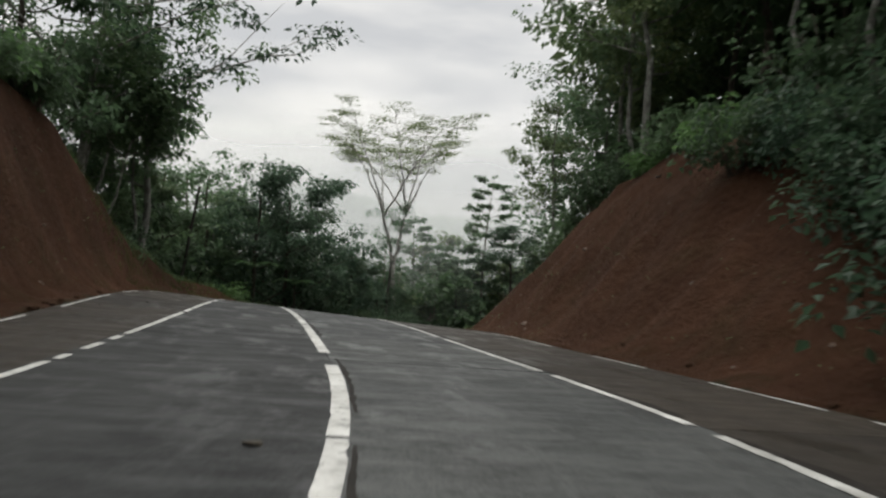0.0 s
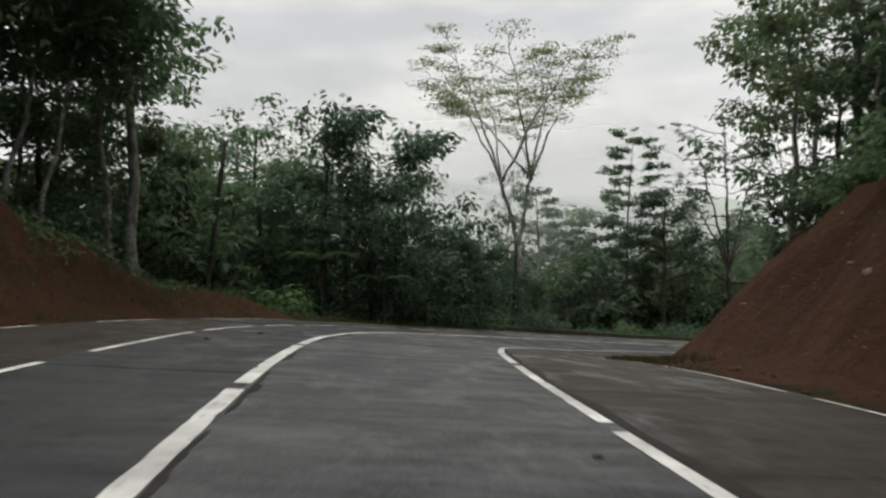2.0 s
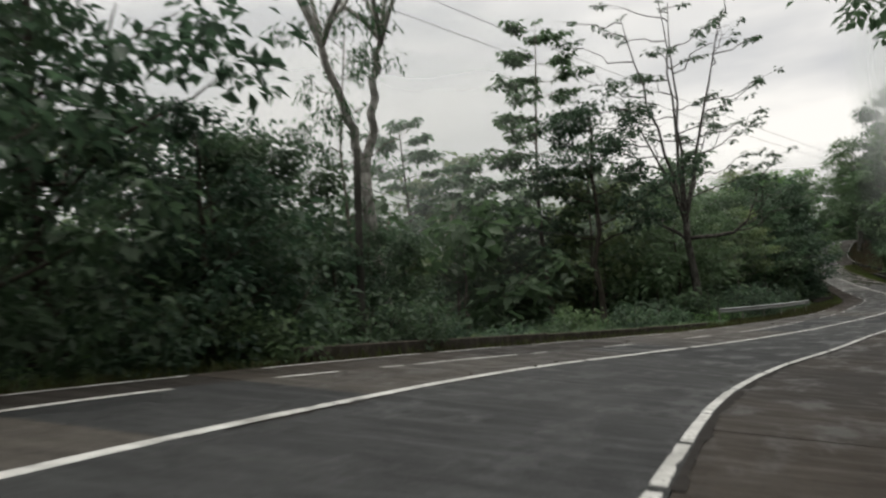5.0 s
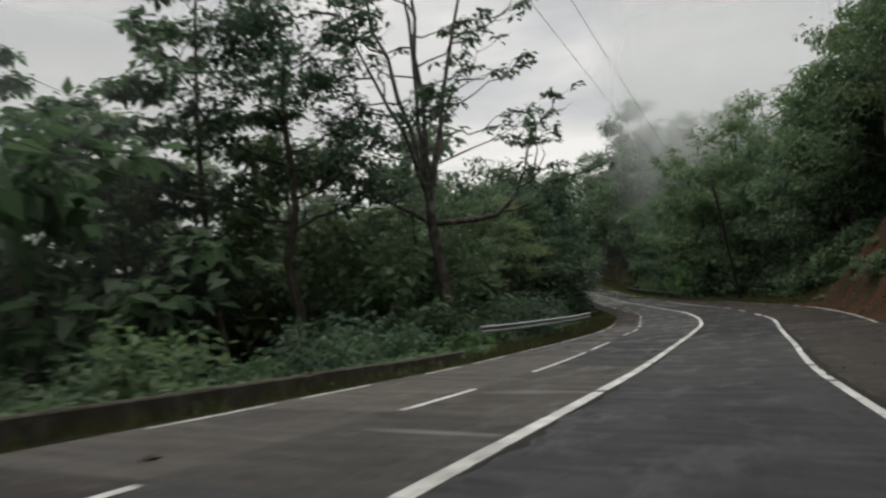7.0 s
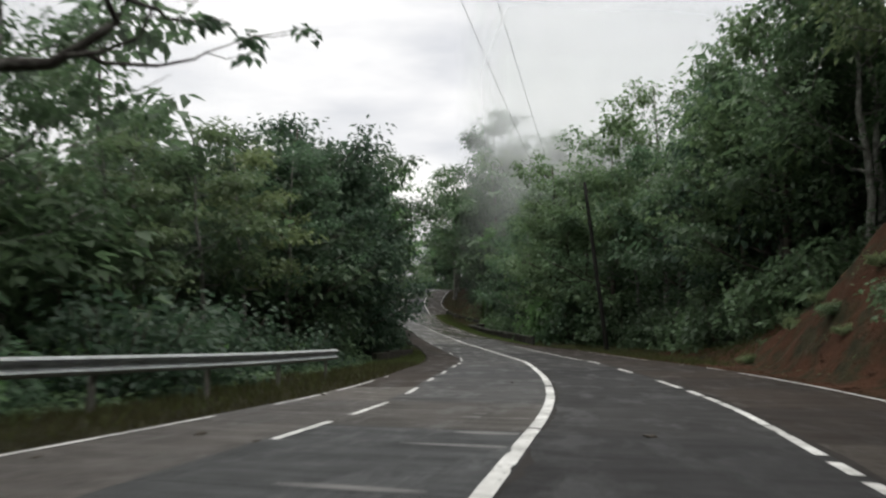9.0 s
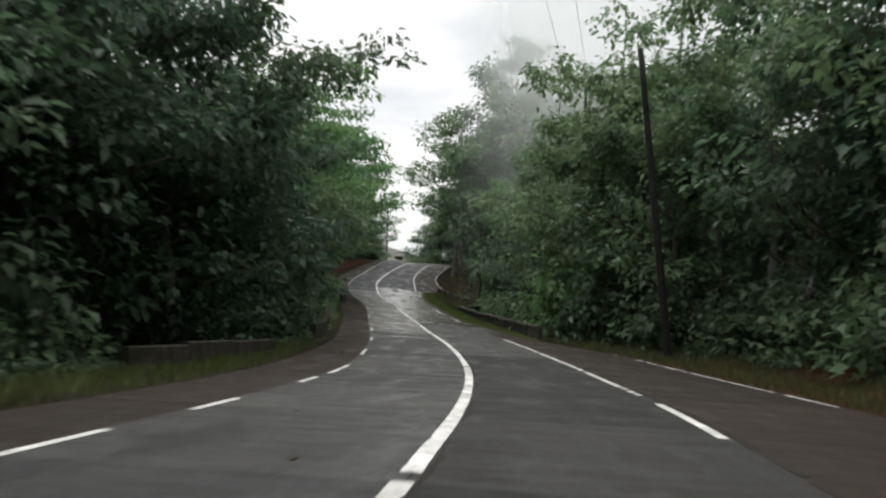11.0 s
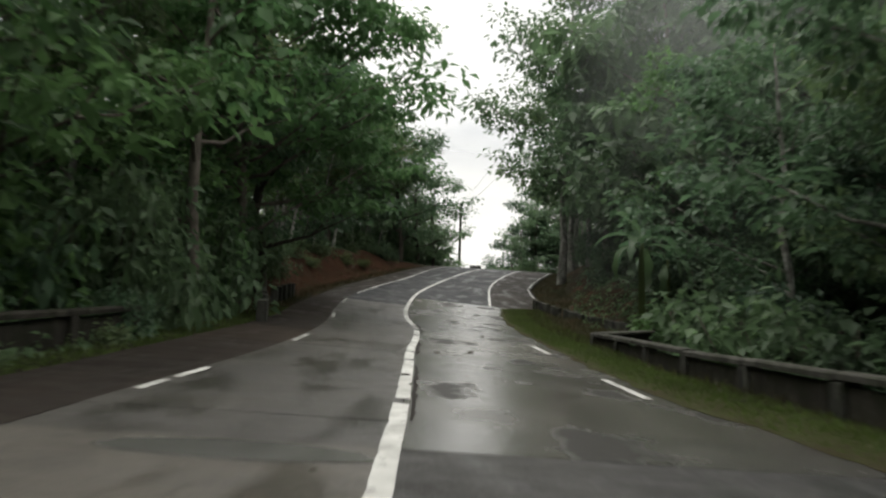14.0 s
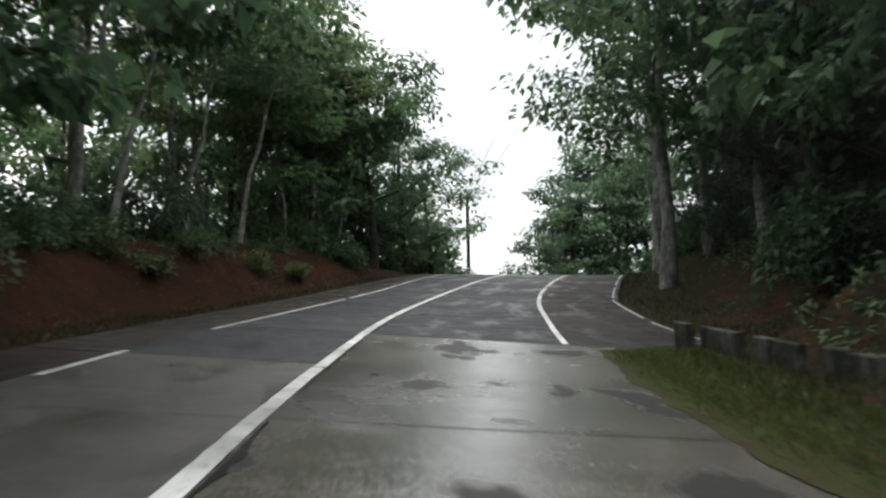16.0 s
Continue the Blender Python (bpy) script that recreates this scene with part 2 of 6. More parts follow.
BARK_PALE = bark("pale_bark", (0.07, 0.068, 0.058), (0.34, 0.34, 0.31))
BARK_SILVER = bark("silver_bark", (0.12, 0.115, 0.10), (0.48, 0.475, 0.44))
BARK_SPOTTED = bark("lichen_spotted_bark", (0.028, 0.024, 0.02), (0.15, 0.145, 0.13))
BARK_DARK = bark("dark_bark", (0.03, 0.026, 0.02), (0.09, 0.08, 0.065))
BARK_MID = bark("brown_bark", (0.07, 0.06, 0.05), (0.18, 0.16, 0.135))
LEAF_FOREST = foliage("forest_leaf", (0.055, 0.091, 0.053), (0.104, 0.168, 0.091), (0.160, 0.250, 0.128))
LEAF_BRIGHT = foliage("bright_leaf", (0.062, 0.120, 0.050), (0.115, 0.215, 0.084), (0.185, 0.318, 0.128))
LEAF_DARK = foliage("dark_leaf", (0.033, 0.056, 0.037), (0.060, 0.102, 0.062), (0.096, 0.160, 0.086))
LEAF_OLIVE = foliage("olive_leaf", (0.076, 0.107, 0.056), (0.138, 0.188, 0.093), (0.22, 0.283, 0.138))
LEAF_BANANA = foliage("banana_leaf", (0.045, 0.08, 0.045), (0.07, 0.12, 0.065), (0.11, 0.17, 0.09), 0.38)
GRASS = foliage("grass_blade", (0.042, 0.052, 0.02), (0.075, 0.1, 0.034), (0.14, 0.155, 0.066))
MOSS_BLADE = foliage("moss_blade", (0.052, 0.074, 0.02), (0.092, 0.132, 0.034), (0.15, 0.19, 0.06))
DRY_GRASS = foliage("dry_grass", (0.034, 0.03, 0.014), (0.06, 0.06, 0.024), (0.11, 0.095, 0.045))


def ground_material():
    m, nt, b = material("hillside_soil", 0.95)
    v = coords(nt)
    at = nt.nodes.new("ShaderNodeAttribute")
    at.attribute_name = "earth"
    big, fine = grain(nt, v, 0.22, 6), grain(nt, v, 2.6, 8, 0.7)
    gully = grain(nt, coords(nt, (1.0, 1.0, 0.12)), 0.9, 6)
    red = ramp(nt, big, [(0.3, (0.037, 0.0185, 0.0115)), (0.5, (0.066, 0.0325, 0.0195)), (0.75, (0.100, 0.050, 0.030))])
    red = blend(nt, spread(nt, gully, 0.0, 0.55), red, (0.026, 0.011, 0.0055))
    red = blend(nt, spread(nt, fine, 0.0, 0.3), red, (0.07, 0.031, 0.014))
    red = blend(nt, spread(nt, grain(nt, v, 0.45, 7, 0.7), 0.0, 0.65, 0.52, 0.7), red, (0.036, 0.027, 0.011))
    pebble = nt.nodes.new("ShaderNodeTexVoronoi")
    pebble.inputs["Scale"].default_value = 5.5
    nt.links.new(v, pebble.inputs["Vector"])
    pale = spread(nt, pebble.outputs[0], 1.0, 0.0, 0.10, 0.22)
    red = blend(nt, blend(nt, 1.0, pale, spread(nt, grain(nt, v, 0.9, 4), 0.0, 0.6, 0.5, 0.62), "MULTIPLY"), red, (0.13, 0.085, 0.055))
    clod = nt.nodes.new("ShaderNodeTexVoronoi")
    clod.inputs["Scale"].default_value = 2.2
    nt.links.new(v, clod.inputs["Vector"])
    red = blend(nt, spread(nt, clod.outputs[0], 0.45, 0.0, 0.0, 0.35), red, (0.03, 0.012, 0.008))
    litter = ramp(nt, fine, [(0.3, (0.014, 0.014, 0.008)), (0.55, (0.032, 0.03, 0.016)), (0.8, (0.04, 0.05, 0.018))])
    mask = nt.nodes.new("ShaderNodeMath")
    mask.operation = "ADD"
    nt.links.new(at.outputs["Fac"], mask.inputs[0])
    nt.links.new(spread(nt, grain(nt, v, 0.8, 6, 0.7), -0.3, 0.3), mask.inputs[1])
    edge = ramp(nt, mask.outputs[0], [(0.42, (0, 0, 0)), (0.6, (1, 1, 1))])
    nt.links.new(blend(nt, edge, litter, red), b.inputs["Base Color"])
    b.inputs["Specular IOR Level"].default_value = 0.08
    relief(nt, b, fine, 1.0, 0.35)
    return m


GROUND = ground_material()


def moss_material():
    m, nt, b = material("mossy_verge_soil", 0.95)
    v = coords(nt)
    big, fine = grain(nt, v, 0.9, 6, 0.65), grain(nt, v, 7.0, 8, 0.7)
    col = ramp(nt, big, [(0.43, (0.034, 0.024, 0.014)), (0.55, (0.034, 0.033, 0.013)), (0.72, (0.048, 0.060, 0.019))])
    col = blend(nt, spread(nt, fine, 0.0, 0.6), col, (0.03, 0.04, 0.014))
    nt.links.new(col, b.inputs["Base Color"])
    b.inputs["Specular IOR Level"].default_value = 0.1
    relief(nt, b, fine, 0.9, 0.06)
    return m


MOSS = moss_material()

# ---- alignment of the road's painted centre line, every 8 m from D = -24 ----
STEP, D0 = 8.0, -24.0
AX = [1.9, 1.18, 0.46, -0.26, -0.98, -2.59, -4.52, -6.54, -8.19, -8.72, -7.60, -5.06, -1.53, 3.06, 8.18, 13.43, 18.62, 23.85, 29.04, 33.77, 38.18,
      42.54, 46.52, 50.08, 53.26, 56.02, 58.65, 61.14, 63.72, 65.72, 68.22, 71.21, 75.17, 79.74, 84.29, 89.3, 95.2, 102.0, 109.3, 117.0]
AY = [-23.9, -15.93, -7.97, 0.0, 7.96, 15.79, 23.56, 31.3, 39.12, 47.08, 54.99, 62.56, 69.73, 76.28, 82.42, 88.45, 94.54, 100.6, 106.69, 113.14, 119.82,
      126.52, 133.46, 140.62, 147.96, 155.47, 163.02, 170.62, 178.2, 185.94, 193.54, 200.96, 207.9, 214.46, 221.04, 227.3, 232.7, 237.0, 240.3, 242.5]
AZ = [-0.05, -0.03, -0.01, 0.0, 0.01, 0.09, 0.19, 0.10, -0.22, -0.75, -1.47, -2.22, -2.99, -3.78, -4.50, -5.13, -5.69, -6.18, -6.60, -6.98, -7.38,
      -7.82, -8.23, -8.52, -8.67, -8.67, -8.51, -8.28, -7.96, -7.51, -6.86, -6.01, -4.95, -3.78, -2.95, -2.65, -2.7, -3.0, -3.5, -4.1]
BANK = [-0.5, -0.4, -0.2, -0.1, 1.0, 2.1, 3.2, 4.3, 5.3, 6.2, 6.35, 6.35, 5.6, 4.7, 3.5, 2.3, 1.4, 0.65, 0.2, -0.1, -0.1,
        0.0, 0.3, 0.6, 1.0, 1.5, 2.1, 2.9, 3.7, 4.3, 4.75, 4.55, 4.2, 3.7, 3.1, 2.5, 2.0, 1.5, 1.0, 0.5]
LANE_R = [3.6, 3.6, 3.6, 3.63, 3.63, 3.42, 3.35, 3.73, 4.35, 4.63, 4.33, 4.58, 4.5, 4.08, 3.8, 3.38, 3.43, 3.35, 3.35, 3.17, 3.21,
          3.37, 3.42, 3.55, 3.65, 3.68, 3.57, 3.57, 3.39, 3.8, 4.39, 4.46, 3.72, 3.36, 3.36, 3.4, 3.4, 3.4, 3.4, 3.4]
LANE_L = [3.5, 3.5, 3.5, 3.57, 3.53, 3.22, 2.78, 2.48, 2.51, 2.32, 2.27, 2.56, 2.07, 1.96, 2.14, 2.26, 2.59, 2.96, 3.17, 3.46, 3.41,
          3.38, 3.28, 3.46, 3.44, 3.25, 3.07, 2.7, 2.87, 2.95, 3.19, 2.97, 2.81, 3.15, 3.35, 3.4, 3.4, 3.4, 3.4, 3.4]
D_END = D0 + STEP * (len(AX) - 1)


def spline(values, d):
    """Cubic through evenly spaced values."""
    y = np.asarray(values, float)
    m = np.gradient(y)
    q = np.clip((np.asarray(d, float) - D0) / STEP, 0, len(y) - 1.000001)
    i = q.astype(int)
    u = q - i
    return (2 * u**3 - 3 * u**2 + 1) * y[i] + (u**3 - 2 * u**2 + u) * m[i] + (3 * u**2 - 2 * u**3) * y[i + 1] + (u**3 - u**2) * m[i + 1]


def table(d, *pairs):
    """A value that runs straight from one (D, value) to the next."""
    p = np.array(pairs, float)
    return np.interp(d, p[:, 0], p[:, 1])


def pave_left(d):
    return -table(d, (-24, 5.8), (30, 5.6), (45, 4.7), (60, 3.7), (75, 3.8), (90, 4.6), (105, 5.2), (160, 5.3), (185, 4.8), (230, 4.7))


def pave_right(d):
    return table(d, (-24, 6.6), (20, 6.7), (40, 8.1), (57, 7.5), (80, 7.2), (110, 7.0), (130, 6.9), (150, 7.2), (165, 7.4), (174, 5.3), (186, 4.0), (200, 4.05), (204, 4.35),
                 (207, 4.6), (212, 4.8), (219, 5.2), (222, 8.5), (226, 7.6), (232, 6.6), (240, 6.4))


def at(d, u, lift=0.0):
    """A place on the road's surface, D metres along it and u metres to the right of its centre line."""
    d, u = np.asarray(d, float), np.asarray(u, float)
    x, y, z = spline(AX, d), spline(AY, d), spline(AZ, d)
    dx, dy = spline(AX, d + 0.5) - spline(AX, d - 0.5), spline(AY, d + 0.5) - spline(AY, d - 0.5)
    n = np.hypot(dx, dy)
    return np.stack(np.broadcast_arrays(x + u * dy / n, y - u * dx / n, z - u * np.tan(np.radians(spline(BANK, d))) + lift), -1)


SD = np.arange(D0, D_END, 1.0)
SAMPLE = at(SD, 0 * SD)


def road_coords(x, y):
    """D and u of places in the plan."""
    x, y = np.atleast_1d(np.asarray(x, float)), np.atleast_1d(np.asarray(y, float))
    d, u = np.empty(x.shape), np.empty(x.shape)
    for a in range(0, len(x), 4000):
        px, py = x[a:a + 4000, None], y[a:a + 4000, None]
        i = np.argmin((px - SAMPLE[None, :, 0])**2 + (py - SAMPLE[None, :, 1])**2, 1)
        i0 = np.clip(i, 1, len(SD) - 2)
        tx, ty = SAMPLE[i0 + 1, 0] - SAMPLE[i0 - 1, 0], SAMPLE[i0 + 1, 1] - SAMPLE[i0 - 1, 1]
        n = np.hypot(tx, ty)
        ox, oy = px[:, 0] - SAMPLE[i, 0], py[:, 0] - SAMPLE[i, 1]
        d[a:a + 4000] = SD[i] + (ox * tx + oy * ty) / n
        u[a:a + 4000] = (ox * ty - oy * tx) / n
    return d, u


def hash_noise(x, y, scale):
    """Smooth noise from a few crossed waves, about -1 to 1."""
    x, y = x / scale, y / scale
    return (np.sin(x * 1.7 + 1.3 * np.sin(y * 1.1 + 0.5)) + np.sin(y * 2.1 + 1.7 * np.sin(x * 0.9 + 2.0)) + 0.6 * np.sin(2.9 * x - 2.3 * y + 1.0)
            + 0.4 * np.sin(5.3 * x + 4.1 * y)) / 3


def heights(x, y):
    """Height of the hillside and how far its red earth lies bare."""
    d, u = road_coords(x, y)
    dc = np.clip(d, D0, D_END)
    pl, pr = pave_left(dc), pave_right(dc)
    bank = np.tan(np.radians(spline(BANK, dc)))
    zc = spline(AZ, dc)
    edge = np.clip(u, pl, pr)
    base = zc - edge * bank
    e = np.where(u > 0, u - pr, pl - u)
    out = np.maximum(e, 0)
    rough = hash_noise(x, y, 2.3) * 0.35 + hash_noise(x, y, 0.9) * 0.16
    # left: a high cut, then a low bank, then the valley, a wall over a ravine, and a low cut again
    foot_l = table(dc, (-24, 1.4), (25, 1.3), (40, 1.4), (50, 0.9), (70, 0.9), (100, 2.4), (125, 2.6), (150, 1.4), (200, 1.4), (212, 1.8), (250, 1.4))
    cut_l = table(dc, (-24, 8.1), (12, 7.8), (20, 7.4), (26, 7.1), (30, 7.0), (33, 7.0), (36, 6.2), (39, 4.2), (42, 2.2), (46, 1.2), (53, 0.5), (62, 0.0), (200, 0.0), (212, 1.4), (220, 1.9), (232, 2.0), (240, 1.2), (248, 0.3), (260, 0))
    run_l = table(dc, (-24, 2.7), (12, 3.0), (26, 3.2), (36, 3.0), (39, 2.4), (42, 1.9), (50, 1.5), (200, 1.5), (240, 2.0))
    back_l = table(dc, (-24, 0.35), (24, 0.3), (36, 0.12), (48, 0.03), (56, -0.32), (100, -0.30), (125, -0.12), (150, -0.1), (162, -0.42), (182, -0.42), (195, -0.05), (210, 0.16), (240, 0.12), (256, -0.25))
    foot_r = table(dc, (-24, 1.0), (20, 0.9), (42, 2.2), (60, 2.6), (90, 1.5), (130, 1.2), (145, 2.6), (165, 4.0), (176, 1.8), (200, 1.8), (204, 6.5), (212, 5.0), (219, 3.3), (224, 2.2), (250, 1.2))
    cut_r = table(dc, (-24, 3.8), (8, 3.8), (14, 5.2), (20, 6.8), (26, 7.1), (31, 7.2), (36, 6.3), (41, 5.5), (46, 5.3), (52, 5.1), (60, 5.6), (70, 6.5), (131, 6.6), (137, 4.2), (143, 2.2), (150, 0.9), (165, 0.3), (203, 0.0), (208, 1.5), (220, 1.7), (230, 1.5), (245, 1.8), (260, 1.0))
    run_r = table(dc, (-24, 6.5), (14, 6.4), (26, 6.0), (36, 5.6), (46, 5.3), (60, 5.0), (131, 4.7), (150, 3.0), (215, 3.0), (250, 3.5))
    back_r = table(dc, (-24, 0.42), (60, 0.4), (120, 0.38), (150, 0.22), (168, 0.05), (174, -0.42), (202, -0.42), (212, 0.05), (225, 0.3), (245, 0.22), (262, -0.1))
    right = u > 0
    foot, cut = np.where(right, foot_r, foot_l), np.where(right, cut_r, cut_l)
    run, back = np.where(right, run_r, run_l), np.where(right, back_r, back_l)
    far_lim = np.where(back < 0, 30.0, 60.0)
    f = np.clip((out - foot) / run, 0, 1)
    wall = cut * (f * 0.75 + 0.25 * f * f * (3 - 2 * f))
    past = np.maximum(out - foot - run * (cut > 0.2), 0)
    z = base + wall + back * far_lim * (1 - np.exp(-past / far_lim)) * 1.0
    z += rough * np.clip((out - foot * 0.6) / 1.5, 0, 1) * np.where(cut > 0.5, 1.0, 0.6)
    rill = hash_noise(d * 1.0, u * 0.12, 0.75) * 0.22 + hash_noise(d, u * 0.2, 0.33) * 0.1
    z += rill * np.clip(f * (1.15 - f) * 4, 0, 1) * np.clip(cut - 0.8, 0, 1)
    z -= np.where(e < 0.0, 0.30, 0.03)
    # far away: a valley ringed by hills
    away = np.abs(u) + np.maximum(D0 - d, 0) + np.maximum(d - D_END, 0)
    w = np.clip((away - 45) / 90, 0, 1)
    w = w * w * (3 - 2 * w)
    r = np.hypot(x - 30, y - 100)
    far_z = np.where(right, 18.0, -22.0) + hash_noise(x, y, 45.0) * 7 + np.clip((r - 260) / 500, 0, 1) * 42 + hash_noise(x, y, 140.0) * np.clip((r - 200) / 300, 0, 1) * 22
    z = z * (1 - w) + far_z * w
    bare = np.where(cut > 0.6, 1.0, 0.0) * np.clip((out - foot * 0.3) / 0.5, 0, 1) * (1 - np.clip((out - foot - run * 1.02) / 1.4, 0, 1))
    bare = np.where(right & (dc > 203), bare * 0.42, bare)
    bare = np.where(~right & (dc > 195), bare * 0.66, bare)
    bare = np.where(right & (dc > 90) & (dc < 150), bare * 0.55, bare)
    bare = np.maximum(bare, np.where((out > 0) & (out < foot) & (cut > 0.4), np.where(dc > 195, 0.4, 0.6), 0))
    return z, bare


def ground_z(x, y):
    return float(heights(x, y)[0][0])


# ---- mesh helpers ----
def mesh_of(name, verts, faces, mat, smooth=False):
    me = bpy.data.meshes.new(name)
    me.from_pydata(np.asarray(verts, float).tolist(), [], [list(map(int, f)) for f in faces])
    me.materials.append(mat)
    if smooth:
        me.polygons.foreach_set("use_smooth", np.ones(len(me.polygons), bool))
    me.update()
    return me


def quick_mesh(name, verts, tris, mat):
    """A mesh straight from arrays of corners and triangles."""
    verts, tris = np.asarray(verts, np.float32), np.asarray(tris, np.int32)
    me = bpy.data.meshes.new(name)
    me.vertices.add(len(verts))
    me.vertices.foreach_set("co", verts.ravel())
    me.loops.add(tris.size)
    me.loops.foreach_set("vertex_index", tris.ravel())
    me.polygons.add(len(tris))
    me.polygons.foreach_set("loop_start", np.arange(0, tris.size, 3, dtype=np.int32))
    me.polygons.foreach_set("loop_total", np.full(len(tris), 3, np.int32))
    me.materials.append(mat)
    me.update(calc_edges=True)
    return me


def child(name, me, parent, label=""):
    ob = new(name, me)
    ob.parent = parent
    return tagged(ob, label)


def grid_faces(n, m):
    i, j = np.meshgrid(np.arange(n - 1), np.arange(m - 1), indexing="ij")
    a = (i * m + j).ravel()
    return np.stack([a, a + m, a + m + 1, a + 1], 1)


def tube(path, radii, sides=7):
    """Corners and faces of a round tapering stem along a path."""
    path, radii = np.asarray(path, float), np.asarray(radii, float)
    t = np.gradient(path, axis=0)
    t /= np.linalg.norm(t, axis=1)[:, None] + 1e-9
    ref = np.where(np.abs(t[:, 2:3]) > 0.9, [[1.0, 0, 0]], [[0, 0, 1.0]])
    a = np.cross(t, ref)
    a /= np.linalg.norm(a, axis=1)[:, None]
    b = np.cross(t, a)
    ang = np.linspace(0, 2 * np.pi, sides, endpoint=False)
    v = path[:, None] + radii[:, None, None] * (np.cos(ang)[None, :, None] * a[:, None] + np.sin(ang)[None, :, None] * b[:, None])
    n = len(path)
    faces = [(i * sides + k, i * sides + (k + 1) % sides, (i + 1) * sides + (k + 1) % sides, (i + 1) * sides + k) for i in range(n - 1) for k in range(sides)]
    faces.append(tuple((n - 1) * sides + k for k in range(sides)))
    return v.reshape(-1, 3), faces


def joined(pieces):
    verts, faces, o = [], [], 0
    for v, f in pieces:
        verts.append(v)
        faces += [tuple(k + o for k in q) for q in f]
        o += len(v)
    return np.concatenate(verts), faces


def leaf_quads(base, way, up, length, wide):
    """Folded pointed leaves, two triangles each, from their stalks."""
    way = way / (np.linalg.norm(way, axis=1)[:, None] + 1e-9)
    side = np.cross(way, up)
    side /= np.linalg.norm(side, axis=1)[:, None] + 1e-9
    nrm = np.cross(side, way)
    ln = length[:, None]
    mid = base + way * ln * 0.45 + nrm * ln * 0.10
    v = np.stack([base, mid + side * ln * wide * 0.5, base + way * ln - nrm * ln * 0.12, mid - side * ln * wide * 0.5], 1).reshape(-1, 3)
    o = np.arange(len(base))[:, None] * 4
    return v, np.concatenate([o + [0, 1, 2], o + [0, 2, 3]], 0)


def leaves(rng, centres, radii, count, size, flat=1.0, wide=0.42, droop=0.3):
    """Leaves scattered through clumps, held out like shingles with their faces to the sky."""
    centres, radii = np.asarray(centres, float), np.asarray(radii, float)
    n = len(centres) * count
    c, r = np.repeat(centres, count, 0), np.repeat(radii, count)
    p = rng.normal(size=(n, 3))
    p /= np.linalg.norm(p, axis=1)[:, None]
    p *= (rng.random(n)**0.45)[:, None]
    out = p.copy()
    p[:, 2] = p[:, 2] * flat - 0.28 * flat * (out[:, 0]**2 + out[:, 1]**2)
    way = out * 0.8 + rng.normal(size=(n, 3)) * 0.5
    way[:, 2] = way[:, 2] * 0.4 - droop
    up = np.array([0, 0, 0.95]) + out * 0.5 + rng.normal(size=(n, 3)) * 0.26
    return leaf_quads(c + p * r[:, None], way, up, size * (0.65 + 0.7 * rng.random(n)), wide)


def tufts(rng, centres, count, size, wide=0.5, droop=0.45):
    """Rosettes of drooping leaves at the tips of twigs."""
    n = len(centres) * count
    c = np.repeat(np.asarray(centres, float), count, 0)
    ang = np.tile(np.arange(count) * 2.4, len(centres)) + rng.normal(size=n) * 0.35
    way = np.stack([np.cos(ang), np.sin(ang), rng.normal(size=n) * 0.28 - droop], 1)
    base = c + way * size * 0.25 * rng.random(n)[:, None] + rng.normal(size=(n, 3)) * size * 0.22
    up = np.array([0, 0, 1.0]) + rng.normal(size=(n, 3)) * 0.2
    return leaf_quads(base, way, up, size * (0.7 + 0.6 * rng.random(n)), wide)


# ---- ground: one sheet to the horizon ----
def axis(lo, hi, step, far):
    mid = np.arange(lo, hi + 0.01, step)
    grow = step * np.cumsum(1.32 ** np.arange(1, 26))
    grow = grow[grow < far]
    return np.concatenate([lo - grow[::-1], mid, hi + grow])


def build_ground():
    xs, ys = axis(-45, 125, 0.75, 2600), axis(-28, 262, 0.75, 2600)
    gx, gy = np.meshgrid(xs, ys, indexing="ij")
    z, bare = heights(gx.ravel(), gy.ravel())
    v = np.stack([gx.ravel(), gy.ravel(), z], 1)
    f = grid_faces(len(xs), len(ys))
    tris = np.concatenate([f[:, [0, 1, 2]], f[:, [0, 2, 3]]])
    me = quick_mesh("ground", v, tris, GROUND)
    me.polygons.foreach_set("use_smooth", np.ones(len(me.polygons), bool))
    a = me.attributes.new("earth", "FLOAT", "POINT")
    a.data.foreach_set("value", bare.astype(np.float32))
    tagged(new("ground", me), "red earth hillside with leaf litter under the forest", "ground", kind="structure")


build_ground()


